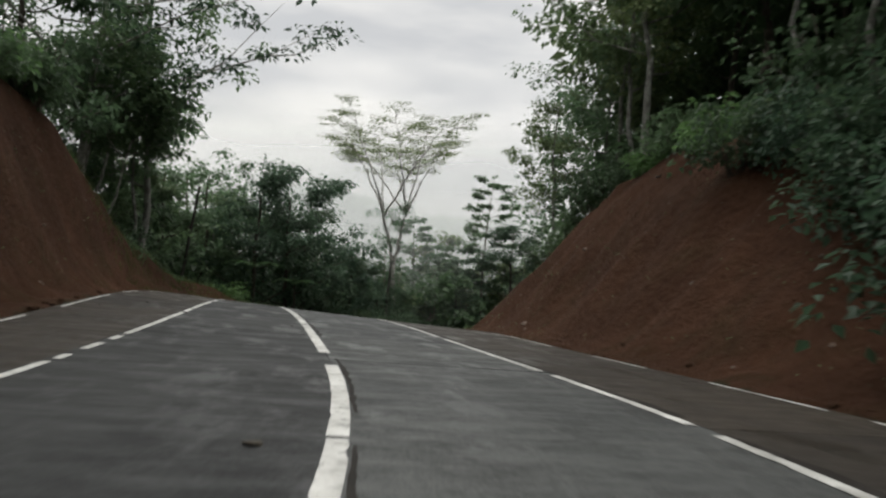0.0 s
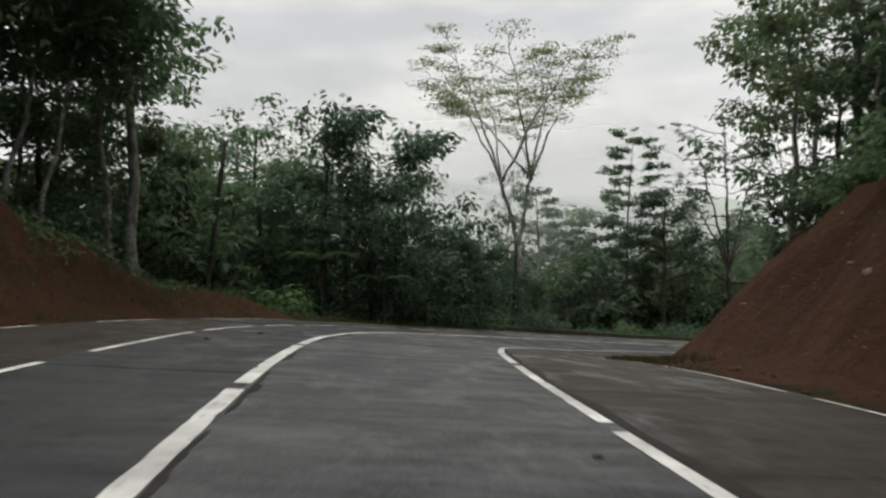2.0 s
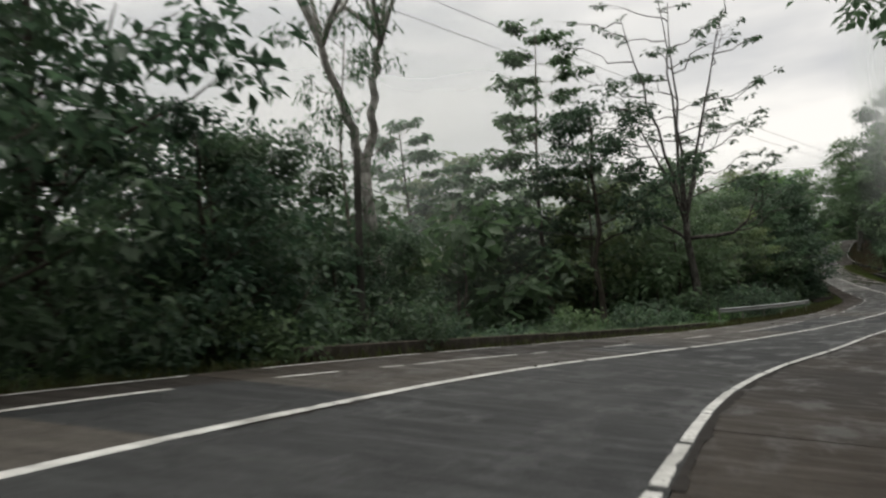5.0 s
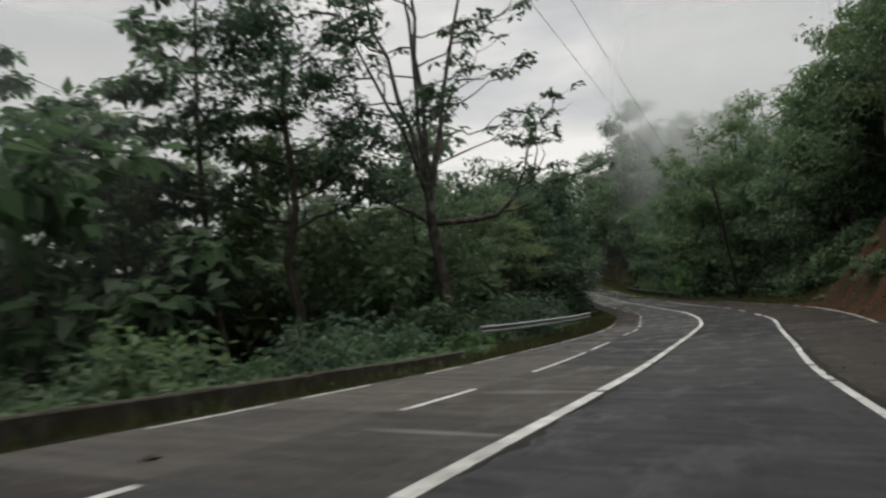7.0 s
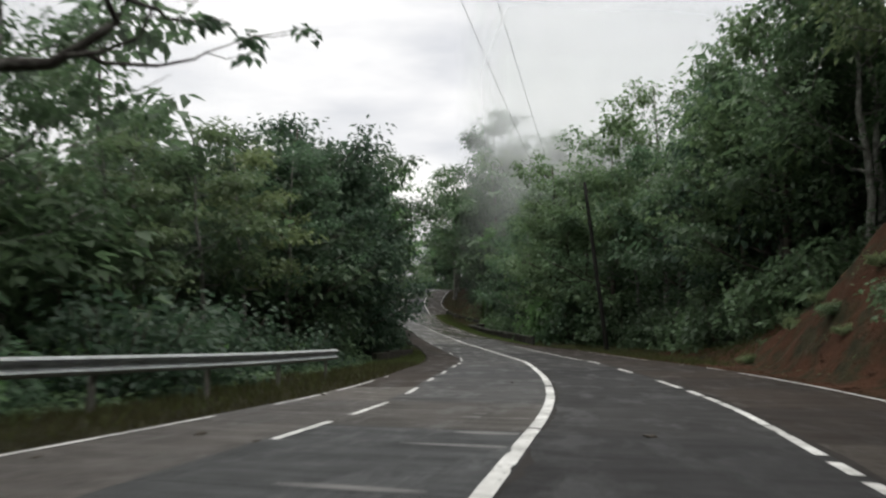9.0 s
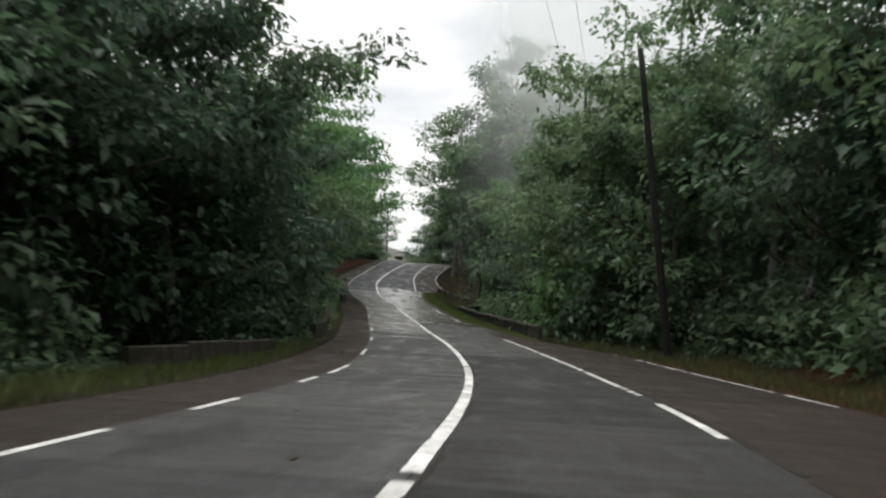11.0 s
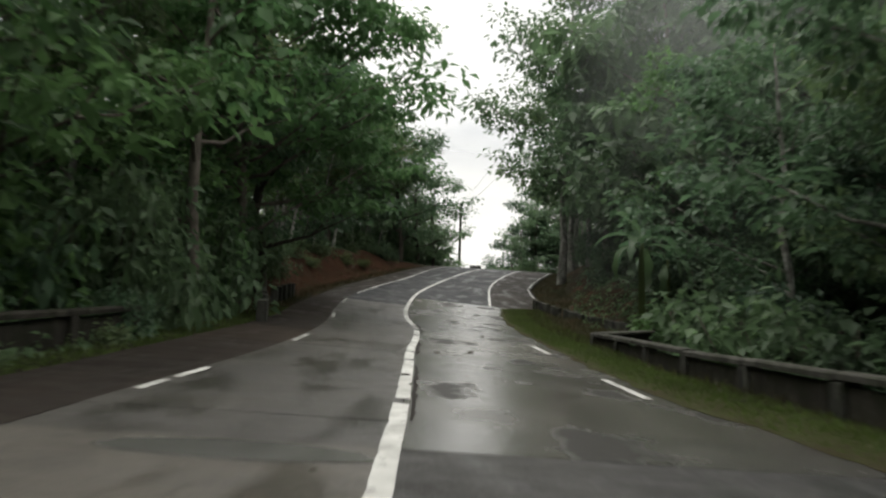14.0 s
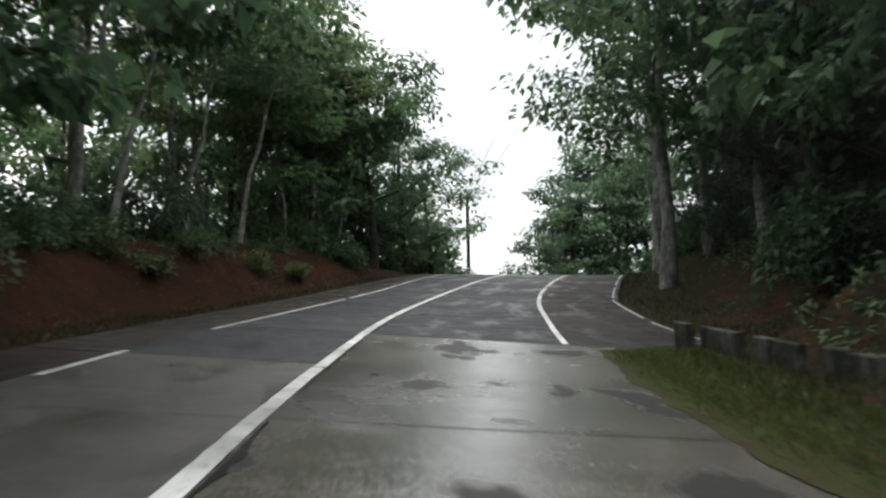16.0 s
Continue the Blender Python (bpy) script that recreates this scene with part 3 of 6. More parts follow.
def ridge(name, radius, a0, a1, low, high, colour, seed):
    """A far wooded ridge with the haze before it painted into its colour."""
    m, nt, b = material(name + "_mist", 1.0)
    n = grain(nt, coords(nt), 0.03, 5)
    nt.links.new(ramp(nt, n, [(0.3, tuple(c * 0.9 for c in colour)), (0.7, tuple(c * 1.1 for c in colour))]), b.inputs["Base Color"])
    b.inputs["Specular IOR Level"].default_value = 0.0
    # pale base colour and a faint glow stand for haze over the ridge
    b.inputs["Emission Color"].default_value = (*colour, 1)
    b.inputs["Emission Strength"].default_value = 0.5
    ang = np.radians(np.linspace(a0, a1, 260))
    rng = np.random.default_rng(seed)
    top = low + (high - low) * (0.55 + 0.3 * np.sin(ang * 7 + seed) + 0.2 * np.sin(ang * 17 + 2 * seed))
    top += np.convolve(rng.normal(size=len(ang)), np.ones(3) / 3, "same") * radius * 0.006
    x, y = 20 + radius * np.sin(ang), 90 + radius * np.cos(ang)
    v = np.concatenate([np.stack([x, y, np.full(len(ang), -60.0)], 1), np.stack([x * 0.995, y * 0.995, top * 0.6], 1), np.stack([x * 1.03, y * 1.03, top], 1)])
    k = len(ang)
    f = [(i + r * k, i + 1 + r * k, i + 1 + (r + 1) * k, i + (r + 1) * k) for r in range(2) for i in range(k - 1)]
    tagged(new("backdrop", mesh_of("backdrop", v, f, m, True)), "wooded ridge far behind the valley, haze painted into its colour", "hill", kind="structure")


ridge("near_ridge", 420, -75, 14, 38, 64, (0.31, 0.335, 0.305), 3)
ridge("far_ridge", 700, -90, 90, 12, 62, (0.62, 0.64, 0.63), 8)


# ---- road: concrete slabs in four strips, tar below ----
def strip_mesh(name, ds, left, right, lift, mat, thick=0.0, across=3):
    """A strip of road between two offsets along stations ds."""
    ds = np.asarray(ds, float)
    lo, hi = np.broadcast_to(left, ds.shape), np.broadcast_to(right, ds.shape)
    f = np.linspace(0, 1, across)
    u = lo[:, None] + (hi - lo)[:, None] * f[None]
    d = np.repeat(ds[:, None], across, 1)
    v = at(d, u, lift).reshape(-1, 3)
    n, m = len(ds), across
    faces = [tuple(q) for q in grid_faces(n, m)[:, ::-1]]
    faces = [tuple(reversed(q)) for q in faces]
    if thick:
        rim = [i * m for i in range(n)] + [(n - 1) * m + j for j in range(1, m)] + [i * m + m - 1 for i in range(n - 2, -1, -1)] + list(range(m - 2, 0, -1))
        k = len(v)
        v = np.concatenate([v, v[rim] - [0, 0, thick]])
        r = len(rim)
        faces += [(rim[i], rim[(i + 1) % r], k + (i + 1) % r, k + i) for i in range(r)]
    me = mesh_of(name, v, faces, mat)
    flat = np.stack([u.ravel(), d.ravel()], 1)
    if thick:
        flat = np.concatenate([flat, flat[rim]])
    uv = me.uv_layers.new(name="UVMap")
    corner = np.empty(len(me.loops), np.int32)
    me.loops.foreach_get("vertex_index", corner)
    uv.data.foreach_set("uv", flat[corner].astype(np.float32).ravel())
    return me


road = tagged(new("road"), "damp grey concrete two lane mountain road with paved shoulders", "road", kind="structure")
all_d = np.arange(D0, D_END - 1, 2.0)
child("road_base", strip_mesh("road_base", all_d, pave_left(all_d) - 0.05, pave_right(all_d) + 0.05, -0.03, TAR, 0.35, 5), road, "dark tar in the joints")

SLAB, GAP = 4.5, 0.005
rs = np.random.default_rng(4)
rg = np.random.default_rng(14)
cuts = sorted([c for c in np.arange(D0, D_END - 2, SLAB) if min(abs(c - 181.6), abs(c - 219.8)) > 1.0] + [181.6, 219.8])
for d, d_next in zip(cuts[:-1], cuts[1:]):
    ends = GAP * (0.15 + 1.1 * rg.random(2)**2)
    ds = np.linspace(d + ends[0], d_next - ends[1], 4)
    wl, wr = -spline(LANE_L, ds) - 0.12, spline(LANE_R, ds) + 0.12
    pl, pr = pave_left(ds), pave_right(ds)
    lifts = rs.normal(size=4) * 0.002
    lane_left = ASPHALT if d > 214 else BROWN if d > 172 else CONCRETE_MID if d > 118 else CONCRETE_TAN if d > 56 else CONCRETE_DARK
    lane_right = ASPHALT if d > 219 else WET if d > 181 else CONCRETE_MID if d > 160 else DULL_DARK if d > 110 else CONCRETE_DARK if d > 54 else CONCRETE
    narrow = 176 < d < 219
    if 56 < d < 118 and (96 < d < 106 or rg.random() < 0.25):
        lane_left = CONCRETE_DARK
    child("slab", strip_mesh("slab", ds, wl + GAP, -GAP, lifts[0], lane_left, 0.08, 4), road)
    child("slab", strip_mesh("slab", ds, GAP, pr if narrow else wr - GAP, lifts[1], lane_right, 0.08, 4), road)
    child("slab", strip_mesh("slab", ds, pl, wl - GAP, lifts[2] - 0.004, MUD if 122 < d < 214 else PALE_SHOULDER if 80 < d < 122 else SHOULDER, 0.08, 3), road)
    if not narrow:
        child("slab", strip_mesh("slab", ds, wr + GAP, pr, lifts[3] - 0.004, MUD if 112 < d < 180 else SHOULDER, 0.08, 3), road)


def water_film(ds, mid, half, seed):
    """A shallow sheet of rain water with a wandering edge."""
    r = np.random.default_rng(seed)
    wob = [np.convolve(r.normal(size=len(ds) + 4), np.ones(5) / 5, "valid") * 0.25 for _ in range(2)]
    h = half * np.sin(np.linspace(0.05, np.pi - 0.05, len(ds)))**0.5
    tagged(new("puddle", strip_mesh("puddle", ds, mid - h * (1 + wob[0]), mid + h * (1 + wob[1]), 0.006, WATER, 0.0, 3)), "shallow sheet of rain water on the road", "puddle", "puddles on the road")


for k, (c, w, m, h) in enumerate(((170.6, 0.32, -1.5, 1.35), (173.6, 0.25, -1.1, 1.0), (176.6, 0.2, -1.6, 1.1), (181.2, 0.35, -1.2, 1.0))):
    water_film(np.linspace(c - w, c + w, 14), m + 0 * np.linspace(0, 1, 14), h, 10 + k)


# thin pale strips across the slabs, painted in place of wet sheen
rk = np.random.default_rng(44)
for k in range(26):
    c, half = (72 + 46 * rk.random(), 0.06 + 0.10 * rk.random()) if k < 18 else (150 + 24 * rk.random(), 0.05 + 0.08 * rk.random())
    lo = -2.3 + 1.2 * rk.random()
    ds = np.linspace(c - half, c + half, 6)
    wob = np.sin(np.linspace(0.1, np.pi - 0.1, 6))**0.7
    mid, reach = lo + 0.9, (0.5 + 0.6 * rk.random()) * wob
    child("streak", strip_mesh("streak", ds, np.maximum(mid - reach, -2.6), np.minimum(mid + reach, -0.16), 0.0045, PALE_SHEEN, 0.0, 2), road, "pale streak across the slab, painted as wet sheen")
verge_d = np.arange(173, 224, 0.4)
verge_wob = hash_noise(verge_d, 0 * verge_d, 0.8) * 0.12 + hash_noise(verge_d, 0 * verge_d, 0.3) * 0.05
verge_out = np.interp(verge_d, [173, 174, 200, 203, 206, 222, 224], [6.4, 6.0, 5.6, 8.4, 9.6, 8.9, 8.9])
tagged(new("verge", strip_mesh("verge", verge_d, pave_right(verge_d) - 0.12 + verge_wob, verge_out, 0.012, MOSS, 0.25, 7)), "mossy green verge between the wet road and the parapet", "verge", kind="structure")


def marking(name, label, runs, offset, width, lift=0.007):
    """A painted line in dashes with chipped, wandering edges."""
    line = tagged(new(name), label, "road marking", kind="structure")
    r = np.random.default_rng(len(name))
    for a, b in runs:
        ds = np.linspace(a, b, max(3, int((b - a) / 0.22) + 1))
        o = offset(ds) + np.convolve(r.normal(size=len(ds) + 8), np.ones(9) / 9, "valid") * 0.012
        lo, hi = (np.clip(r.normal(size=len(ds)), -0.5, 2.5)**3 * width * 0.016 for _ in range(2))
        child("dash", strip_mesh("dash", ds, o - width / 2 + lo, o + width / 2 - hi, lift, PAINT, 0.0, 2), line)


def runs(seed, a, b, dash, gap, skip=()):
    r = np.random.default_rng(seed)
    out = []
    while a < b:
        n = dash[0] + (dash[1] - dash[0]) * r.random()
        if not any(p < a + n and a < q for p, q in skip):
            out.append((a, min(a + n, b)))
        a += n + gap[0] + (gap[1] - gap[0]) * r.random()
    return out


marking("centre_line", "solid white worn centre line painted on the concrete road", runs(1, D0, 11.2, (7, 16), (0.03, 0.2)) + [(12.9, 19.3)] + runs(1, 19.5, 192, (5, 13), (0.04, 0.5)) + [(192.2, 197.6), (198.0, 199.4), (199.6, 199.9), (201.0, 201.4), (202.2, 206.2), (206.4, 214.0)] + runs(3, 214.1, D_END - 4, (7, 15), (0.03, 0.2)), lambda q: 0 * q - 0.02, 0.19)
marking("edge_line_right", "broken worn white edge line along the right lane", runs(2, D0, 38, (2.2, 6.5), (0.2, 0.7)) + runs(12, 38, 112, (2.5, 7), (0.06, 0.3)) + [(112.1, 112.7), (113.1, 113.9), (114.4, 117.2), (117.3, 120.8), (121.0, 122.1), (122.5, 123.8), (124.7, 127.6), (132.0, 135.2), (141.8, 145.9), (147.6, 147.9), (148.2, 148.6), (149.0, 149.3), (149.6, 154.5), (155.0, 155.8), (156.1, 163.6), (164.2, 172.5), (186.4, 189.1), (194.8, 197.8), (219.9, 236.0), (236.2, 262.0)], lambda q: spline(LANE_R, q), 0.15)
marking("edge_line_left", "broken worn white edge line along the left lane", runs(5, D0, 5, (2.0, 4.0), (0.5, 1.5)) + [(6.0, 9.9), (10.2, 10.7), (11.4, 12.3), (12.9, 13.5), (13.9, 21.6), (21.8, 27.5), (28.6, 30.1), (31.6, 37.2)]
        + runs(16, 38, 65, (2.5, 5.0), (0.4, 1.8)) + [(66.7, 68.4), (69.8, 70.6), (71.0, 75.7), (76.5, 77.4), (81.3, 83.8), (88.7, 91.7), (95.6, 98.7), (98.85, 101.5), (101.8, 103.1), (104.1, 108.9), (113.8, 115.9)]
        + runs(17, 117, 150, (1.4, 2.8), (2.0, 4.5)) + [(149.8, 153.0), (158.2, 161.2), (166.8, 169.4), (174.0, 176.4), (184.1, 185.0), (185.3, 186.6), (192.6, 194.6), (202.3, 205.2), (211.9, 214.7)] + runs(15, 218.8, D_END - 4, (6, 12), (0.1, 0.5)), lambda q: -spline(LANE_L, q), 0.12)
marking("outer_line_right", "thin white line at the edge of the right shoulder", runs(6, D0, 116, (2.5, 7), (0.5, 2.5), [(84, 104)]) + [(116.4, 126.6), (126.7, 131.9), (133.5, 136.2), (140.4, 141.6), (147.0, 149.6), (150.1, 153.2), (153.4, 156.2), (156.5, 158.9), (159.2, 160.1), (160.3, 161.0), (161.3, 162.2), (164.8, 165.2)] + runs(7, 221.4, 250, (3, 6), (0.4, 1)), lambda q: pave_right(q) - 0.16, 0.09)
marking("outer_line_left", "thin white line at the edge of the left shoulder", runs(9, D0, 130, (2, 6), (0.6, 3.0)), lambda q: pave_left(q) + 0.16, 0.08)

rj = np.random.default_rng(12)
seam = tagged(new("road_seam"), "cracked tar seam beside the centre line", "road seam", kind="structure")
for a, b in runs(31, D0, D_END - 6, (1.5, 7), (0.4, 4)):
    ds = np.linspace(a, b, max(4, int((b - a) / 0.18)))
    o = 0.10 + np.convolve(rj.normal(size=len(ds) + 4), np.ones(5) / 5, "valid") * 0.02
    w = 0.03 + 0.10 * np.abs(np.convolve(rj.normal(size=len(ds) + 2), np.ones(3) / 3, "valid")) * np.sin(np.linspace(0, np.pi, len(ds)))
    child("crack", strip_mesh("crack", ds, o, o + w, 0.0055, TAR, 0.0, 2), seam)
seam = tagged(new("road_seam"), "dark tar sealed gap between the right lane and its shoulder", "road seam", kind="structure")
for a, b in runs(32, D0, 176, (6, 16), (0.0, 1.0)):
    ds = np.linspace(a, b, max(4, int((b - a) / 0.25)))
    o = spline(LANE_R, ds) + 0.10
    w = 0.11 + np.convolve(rj.normal(size=len(ds) + 4), np.ones(5) / 5, "valid") * 0.07
    child("crack", strip_mesh("crack", ds, o, o + np.clip(w, 0.02, 0.3), 0.0055, TAR, 0.0, 2), seam)


# ---- walls, rail, poles ----
def box_between(p, q, thick, height, sink=0.4, mat=PARAPET, name="panel"):
    """An upright block from p to q, its top edges chamfered."""
    p, q = np.asarray(p, float), np.asarray(q, float)
    t = (q - p)[:2] / np.linalg.norm((q - p)[:2])
    n = np.array([-t[1], t[0], 0]) * thick / 2
    c = 0.03
    rings = []
    for e in (p, q):
        z0, z1 = np.array([0, 0, -sink]), np.array([0, 0, height])
        rings.append([e - n + z0, e - n + z1 - [0, 0, c], e - n * 0.8 + z1, e + n * 0.8 + z1, e + n + z1 - [0, 0, c], e + n + z0])
    v = np.array(rings).reshape(-1, 3)
    f = [(i, (i + 1) % 6, 6 + (i + 1) % 6, 6 + i) for i in range(6)] + [(5, 4, 3, 2, 1, 0), (6, 7, 8, 9, 10, 11)]
    return mesh_of(name, v, f, mat)


def parapet(label, stations, offset, height, thick=0.28, panel=2.4, seed=0, mat=PARAPET, missing=()):
    """A plain low wall of cast blocks."""
    r = np.random.default_rng(seed)
    wall = tagged(new("parapet"), label, "parapet wall")
    a, b = stations
    k = max(1, int(round((b - a) / panel)))
    ds = np.linspace(a, b, k + 1)
    for i in range(k):
        if i not in missing:
            p, q = at(ds[i] + 0.006, offset(ds[i]) + r.normal() * 0.015), at(ds[i + 1] - 0.006, offset(ds[i + 1]) + r.normal() * 0.015)
            child("panel", box_between(p, q, thick, height + r.normal() * 0.02, mat=mat), wall)
    return wall


def balustrade(label, stations, offset, heights_ab, bay, seed, slit=0.3, broken=(), top=COPING, post=WALL_GREY):
    """An old bridge rail: pillars, recessed panels with a slit beside each pillar, and a coping beam over them."""
    r = np.random.default_rng(seed)
    wall = tagged(new("parapet"), label, "parapet wall")
    a, b = stations
    k = max(1, int(round((b - a) / bay)))
    ds = np.linspace(a, b, k + 1)
    tops = np.linspace(heights_ab[0], heights_ab[1], k + 1)
    for i in range(k + 1):
        height = float(tops[i])
        q = min(max(ds[i], a + 0.16), b - 0.16)
        child("pillar", box_between(at(q - 0.15, offset(q - 0.15)), at(q + 0.15, offset(q + 0.15)), 0.3, height - 0.12 + r.normal() * 0.006, mat=post, name="pillar"), wall, "streaked square concrete pillar")
        if i == k or i in broken:
            continue
        lo, hi = ds[i] + 0.15 + slit * (0.5 + r.random()), ds[i + 1] - 0.15 - slit * (0.3 + 0.7 * r.random())
        child("panel", box_between(at(lo, offset(lo)), at(hi, offset(hi)), 0.16, float(tops[i + 1]) - 0.14 - 0.05 * r.random(), mat=PARAPET), wall)
        sag = r.normal(size=2) * 0.012 - [0, 0.01]
        p, q = at(ds[i] + 0.004, offset(ds[i]), height - 0.11 + sag[0]), at(ds[i + 1] - 0.004, offset(ds[i + 1]), float(tops[i + 1]) - 0.11 + sag[1])
        child("coping", box_between(p, q, 0.30 + r.normal() * 0.012, 0.11, 0.0, top, "coping"), wall, "weathered coping beam with lichen")
    return wall


parapet("low mossy concrete kerb wall beside the valley", (70, 101), lambda q: float(pave_left(q)) - 0.75 - 0.012 * max(0, q - 84), 0.25, 0.28, 3.1, 1, KERB)
parapet("grey concrete abutment block of the bridge rail", (166.6, 170.2), lambda q: -6.05 + 0.09 * (q - 167), 0.64, 0.3, 3.6, 2)
balustrade("mossy concrete bridge rail under the trees", (170.2, 191.5), lambda q: -5.8 - 0.005 * (q - 170.2), (0.6, 0.6), 3.0, 12, 0.02, top=PARAPET, post=PARAPET)
balustrade("weathered concrete bridge rail with stained pillars", (174, 199.4), lambda q: 6.05 - 0.014 * (q - 174), (0.78, 0.52), 2.8, 3, 0.12)
parapet("row of upright streaked concrete slabs on the far abutment", (204.6, 220.4), lambda q: 9.45 - 0.215 * (q - 209.6), 0.66, 0.2, 0.62, 4, WALL_GREY, (4, 9, 12, 17, 20, 23))
parapet("low mossy wall stub in the verge", (150.5, 157.5), lambda q: -7.6 + 0.3 * (q - 153.4), 0.42, 0.3, 2.5, 6)
parapet("broken mottled concrete blocks below the earth bank", (197.5, 206.6), lambda q: -4.95 - 0.15 * (q - 200), 0.62, 0.3, 1.27, 7, WALL_GREY, (1, 2, 4))
parapet("row of short weathered concrete stumps along the verge", (207.6, 213.1), lambda q: -5.6 - 0.03 * (q - 207.6), 0.6, 0.26, 0.46, 8, WALL_GREY, (1, 2, 4, 5, 7, 8, 10))
# the return of the bridge rail, turning away from the road
wing = tagged(new("parapet"), "concrete wing wall turning away from the road", "parapet wall")
child("panel", box_between(at(199.7, 5.9, -0.09), at(200.6, 7.9, 0.11), 0.3, 0.5, mat=PARAPET), wing)
child("coping", box_between(at(199.7, 5.9, 0.414), at(200.6, 7.9, 0.614), 0.6, 0.09, 0.0, COPING, "coping"), wing, "weathered coping beam with lichen")


def guard_rail(a, b):
    rail = tagged(new("guard_rail"), "galvanised steel guard rail on posts beside the valley", "guard rail")

    def off(q):
        return -7.9 + 0.07 * (q - a)

    ds = np.linspace(a, b, 42)
    prof = [(0.02, 0.80), (-0.05, 0.785), (-0.075, 0.76), (-0.05, 0.725), (0.015, 0.69), (0.03, 0.65), (0.015, 0.615), (-0.05, 0.585), (-0.075, 0.56), (-0.05, 0.525), (0.02, 0.50)]
    pts = []
    for q in ds:
        base = at(q, off(q))
        gz = max(base[2] + 0.06, ground_z(base[0], base[1])) + 0.04
        side = at(q, off(q) + 1.0) - base
        side[2] = 0
        for s, h in prof:
            pts.append([base[0] - side[0] * s, base[1] - side[1] * s, gz + h])
    v = np.array(pts)
    n, m = len(ds), len(prof)
    f = [tuple(q) for q in grid_faces(n, m)]
    me = mesh_of("beam", v, f, STEEL)
    ob = child("beam", me, rail)
    mod = ob.modifiers.new("sheet", "SOLIDIFY")
    mod.thickness = 0.012
    for q in np.arange(a + 0.1, b, 3.8):
        p = at(q, off(q) - 0.10)
        p[2] = max(p[2] + 0.06, ground_z(p[0], p[1]))
        t = at(q + 0.12, off(q) - 0.10)
        t[2] = p[2]
        child("post", box_between(p, t, 0.07, 0.84, 0.9, POST_STEEL, "post"), rail, "dull weathered steel post")


guard_rail(108.6, 128.5)


def utility_pole(label, foot, top, radius, arm=None, mat=POLE_DARK):
    pole = tagged(new("utility_pole"), label, "utility pole")
    foot, top = np.array(foot, float), np.array(top, float)
    s = np.linspace(0, 1, 9)[:, None]
    v, f = tube(foot + (top - foot) * s - [0, 0, 0.3] * (1 - s), np.linspace(radius, radius * 0.7, 9), 12)
    child("shaft", mesh_of("shaft", v, f, mat, True), pole)
    if arm is not None:
        a = np.array([math.cos(arm), math.sin(arm), 0]) * 0.9
        c = top - [0, 0, 0.45]
        child("cross_arm", box_between(c - a, c + a, 0.10, 0.11, 0.0, mat, "cross_arm"), pole)
        for k in (-0.85, 0.0, 0.85):
            b = c + a * k + [0, 0, 0.11]
            v, f = tube([b, b + [0, 0, 0.06], b + [0, 0, 0.10], b + [0, 0, 0.16]], [0.02, 0.045, 0.03, 0.04], 8)
            child("insulator", mesh_of("insulator", v, f, WHITE, True), pole, "white glazed insulator")
    return top


pz = [ground_z(*p) for p in ((-18.9, 54.0), (-5.9, 78.3), (60.35, 140.75), (93.1, 251.2))]
pole_a = utility_pole("slim dark utility pole standing among bushes", (-18.9, 54.0, pz[0]), (-17.9, 54.3, pz[0] + 8.6), 0.13, None, POLE_GREY)
pole_c = utility_pole("dark wooden utility pole beside the valley road", (-5.9, 78.3, pz[1]), (-5.5, 78.6, 3.75), 0.16, None, POLE_GREY)
pole_b = utility_pole("dark leaning utility pole at the road verge", (60.35, 140.75, pz[2]), (58.9, 141.4, 4.6), 0.18)
pole_f = utility_pole("tall dark utility pole on the crest of the road", (93.1, 251.2, pz[3]), (93.2, 251.3, 8.0), 0.21)


def cable(p, q, sag, radius=0.014):
    s = np.linspace(0, 1, 26)[:, None]
    path = np.array(p) + (np.array(q) - np.array(p)) * s - [0, 0, 1] * (4 * sag * s * (1 - s))
    v, f = tube(path, np.full(26, radius), 5)
    tagged(new("cable", mesh_of("cable", v, f, WIRE)), "black overhead cable strung between utility poles", "cable", "overhead cables")


for k in (-0.6, 0.6):
    o = np.array([0.8 * k, -0.5 * k, -0.25])
    cable(pole_a + o, (64.2 + 0.8 * k, 152.6 - 0.5 * k, 5.5), 1.4, 0.009)
    cable(pole_b + o, pole_f + o, 2.2, 0.01)
    cable(pole_a + o, np.array([-28.0, 20.0, 14.0]) + o, 0.4, 0.01)
cable(pole_c - [0, 0, 0.2], (14.0, 119.0, 2.5), 0.5, 0.008)
cable(pole_c - [0, 0, 1.3], (12.0, 118.0, 1.0), 0.6, 0.018)

# marker post and far sign
mz = ground_z(-20.5, 55.2)
marker = tagged(new("marker_post"), "thin white marker post in the grass", "marker post")
v, f = tube([(-20.5, 55.2, mz - 0.2), (-20.5, 55.2, mz + 0.8), (-20.5, 55.2, mz + 1.6), (-20.5, 55.2, mz + 1.63)], [0.05, 0.05, 0.05, 0.03], 8)
child("stake", mesh_of("stake", v, f, WHITE), marker)
sz = ground_z(91.0, 240.4)
sign = tagged(new("road_sign"), "small grey sign board on a post at the crest", "road sign")
v, f = tube([(91.0, 240.4, sz - 0.2), (91.0, 240.4, sz + 1.0), (91.0, 240.4, sz + 2.0), (91.0, 240.4, sz + 2.02)], [0.05, 0.05, 0.05, 0.03], 8)
child("post", mesh_of("post", v, f, POLE_DARK), sign)
child("board", box_between((90.4, 240.5, sz + 1.45), (91.7, 240.1, sz + 1.45), 0.05, 0.55, 0.0, POLE_DARK, "board"), sign)



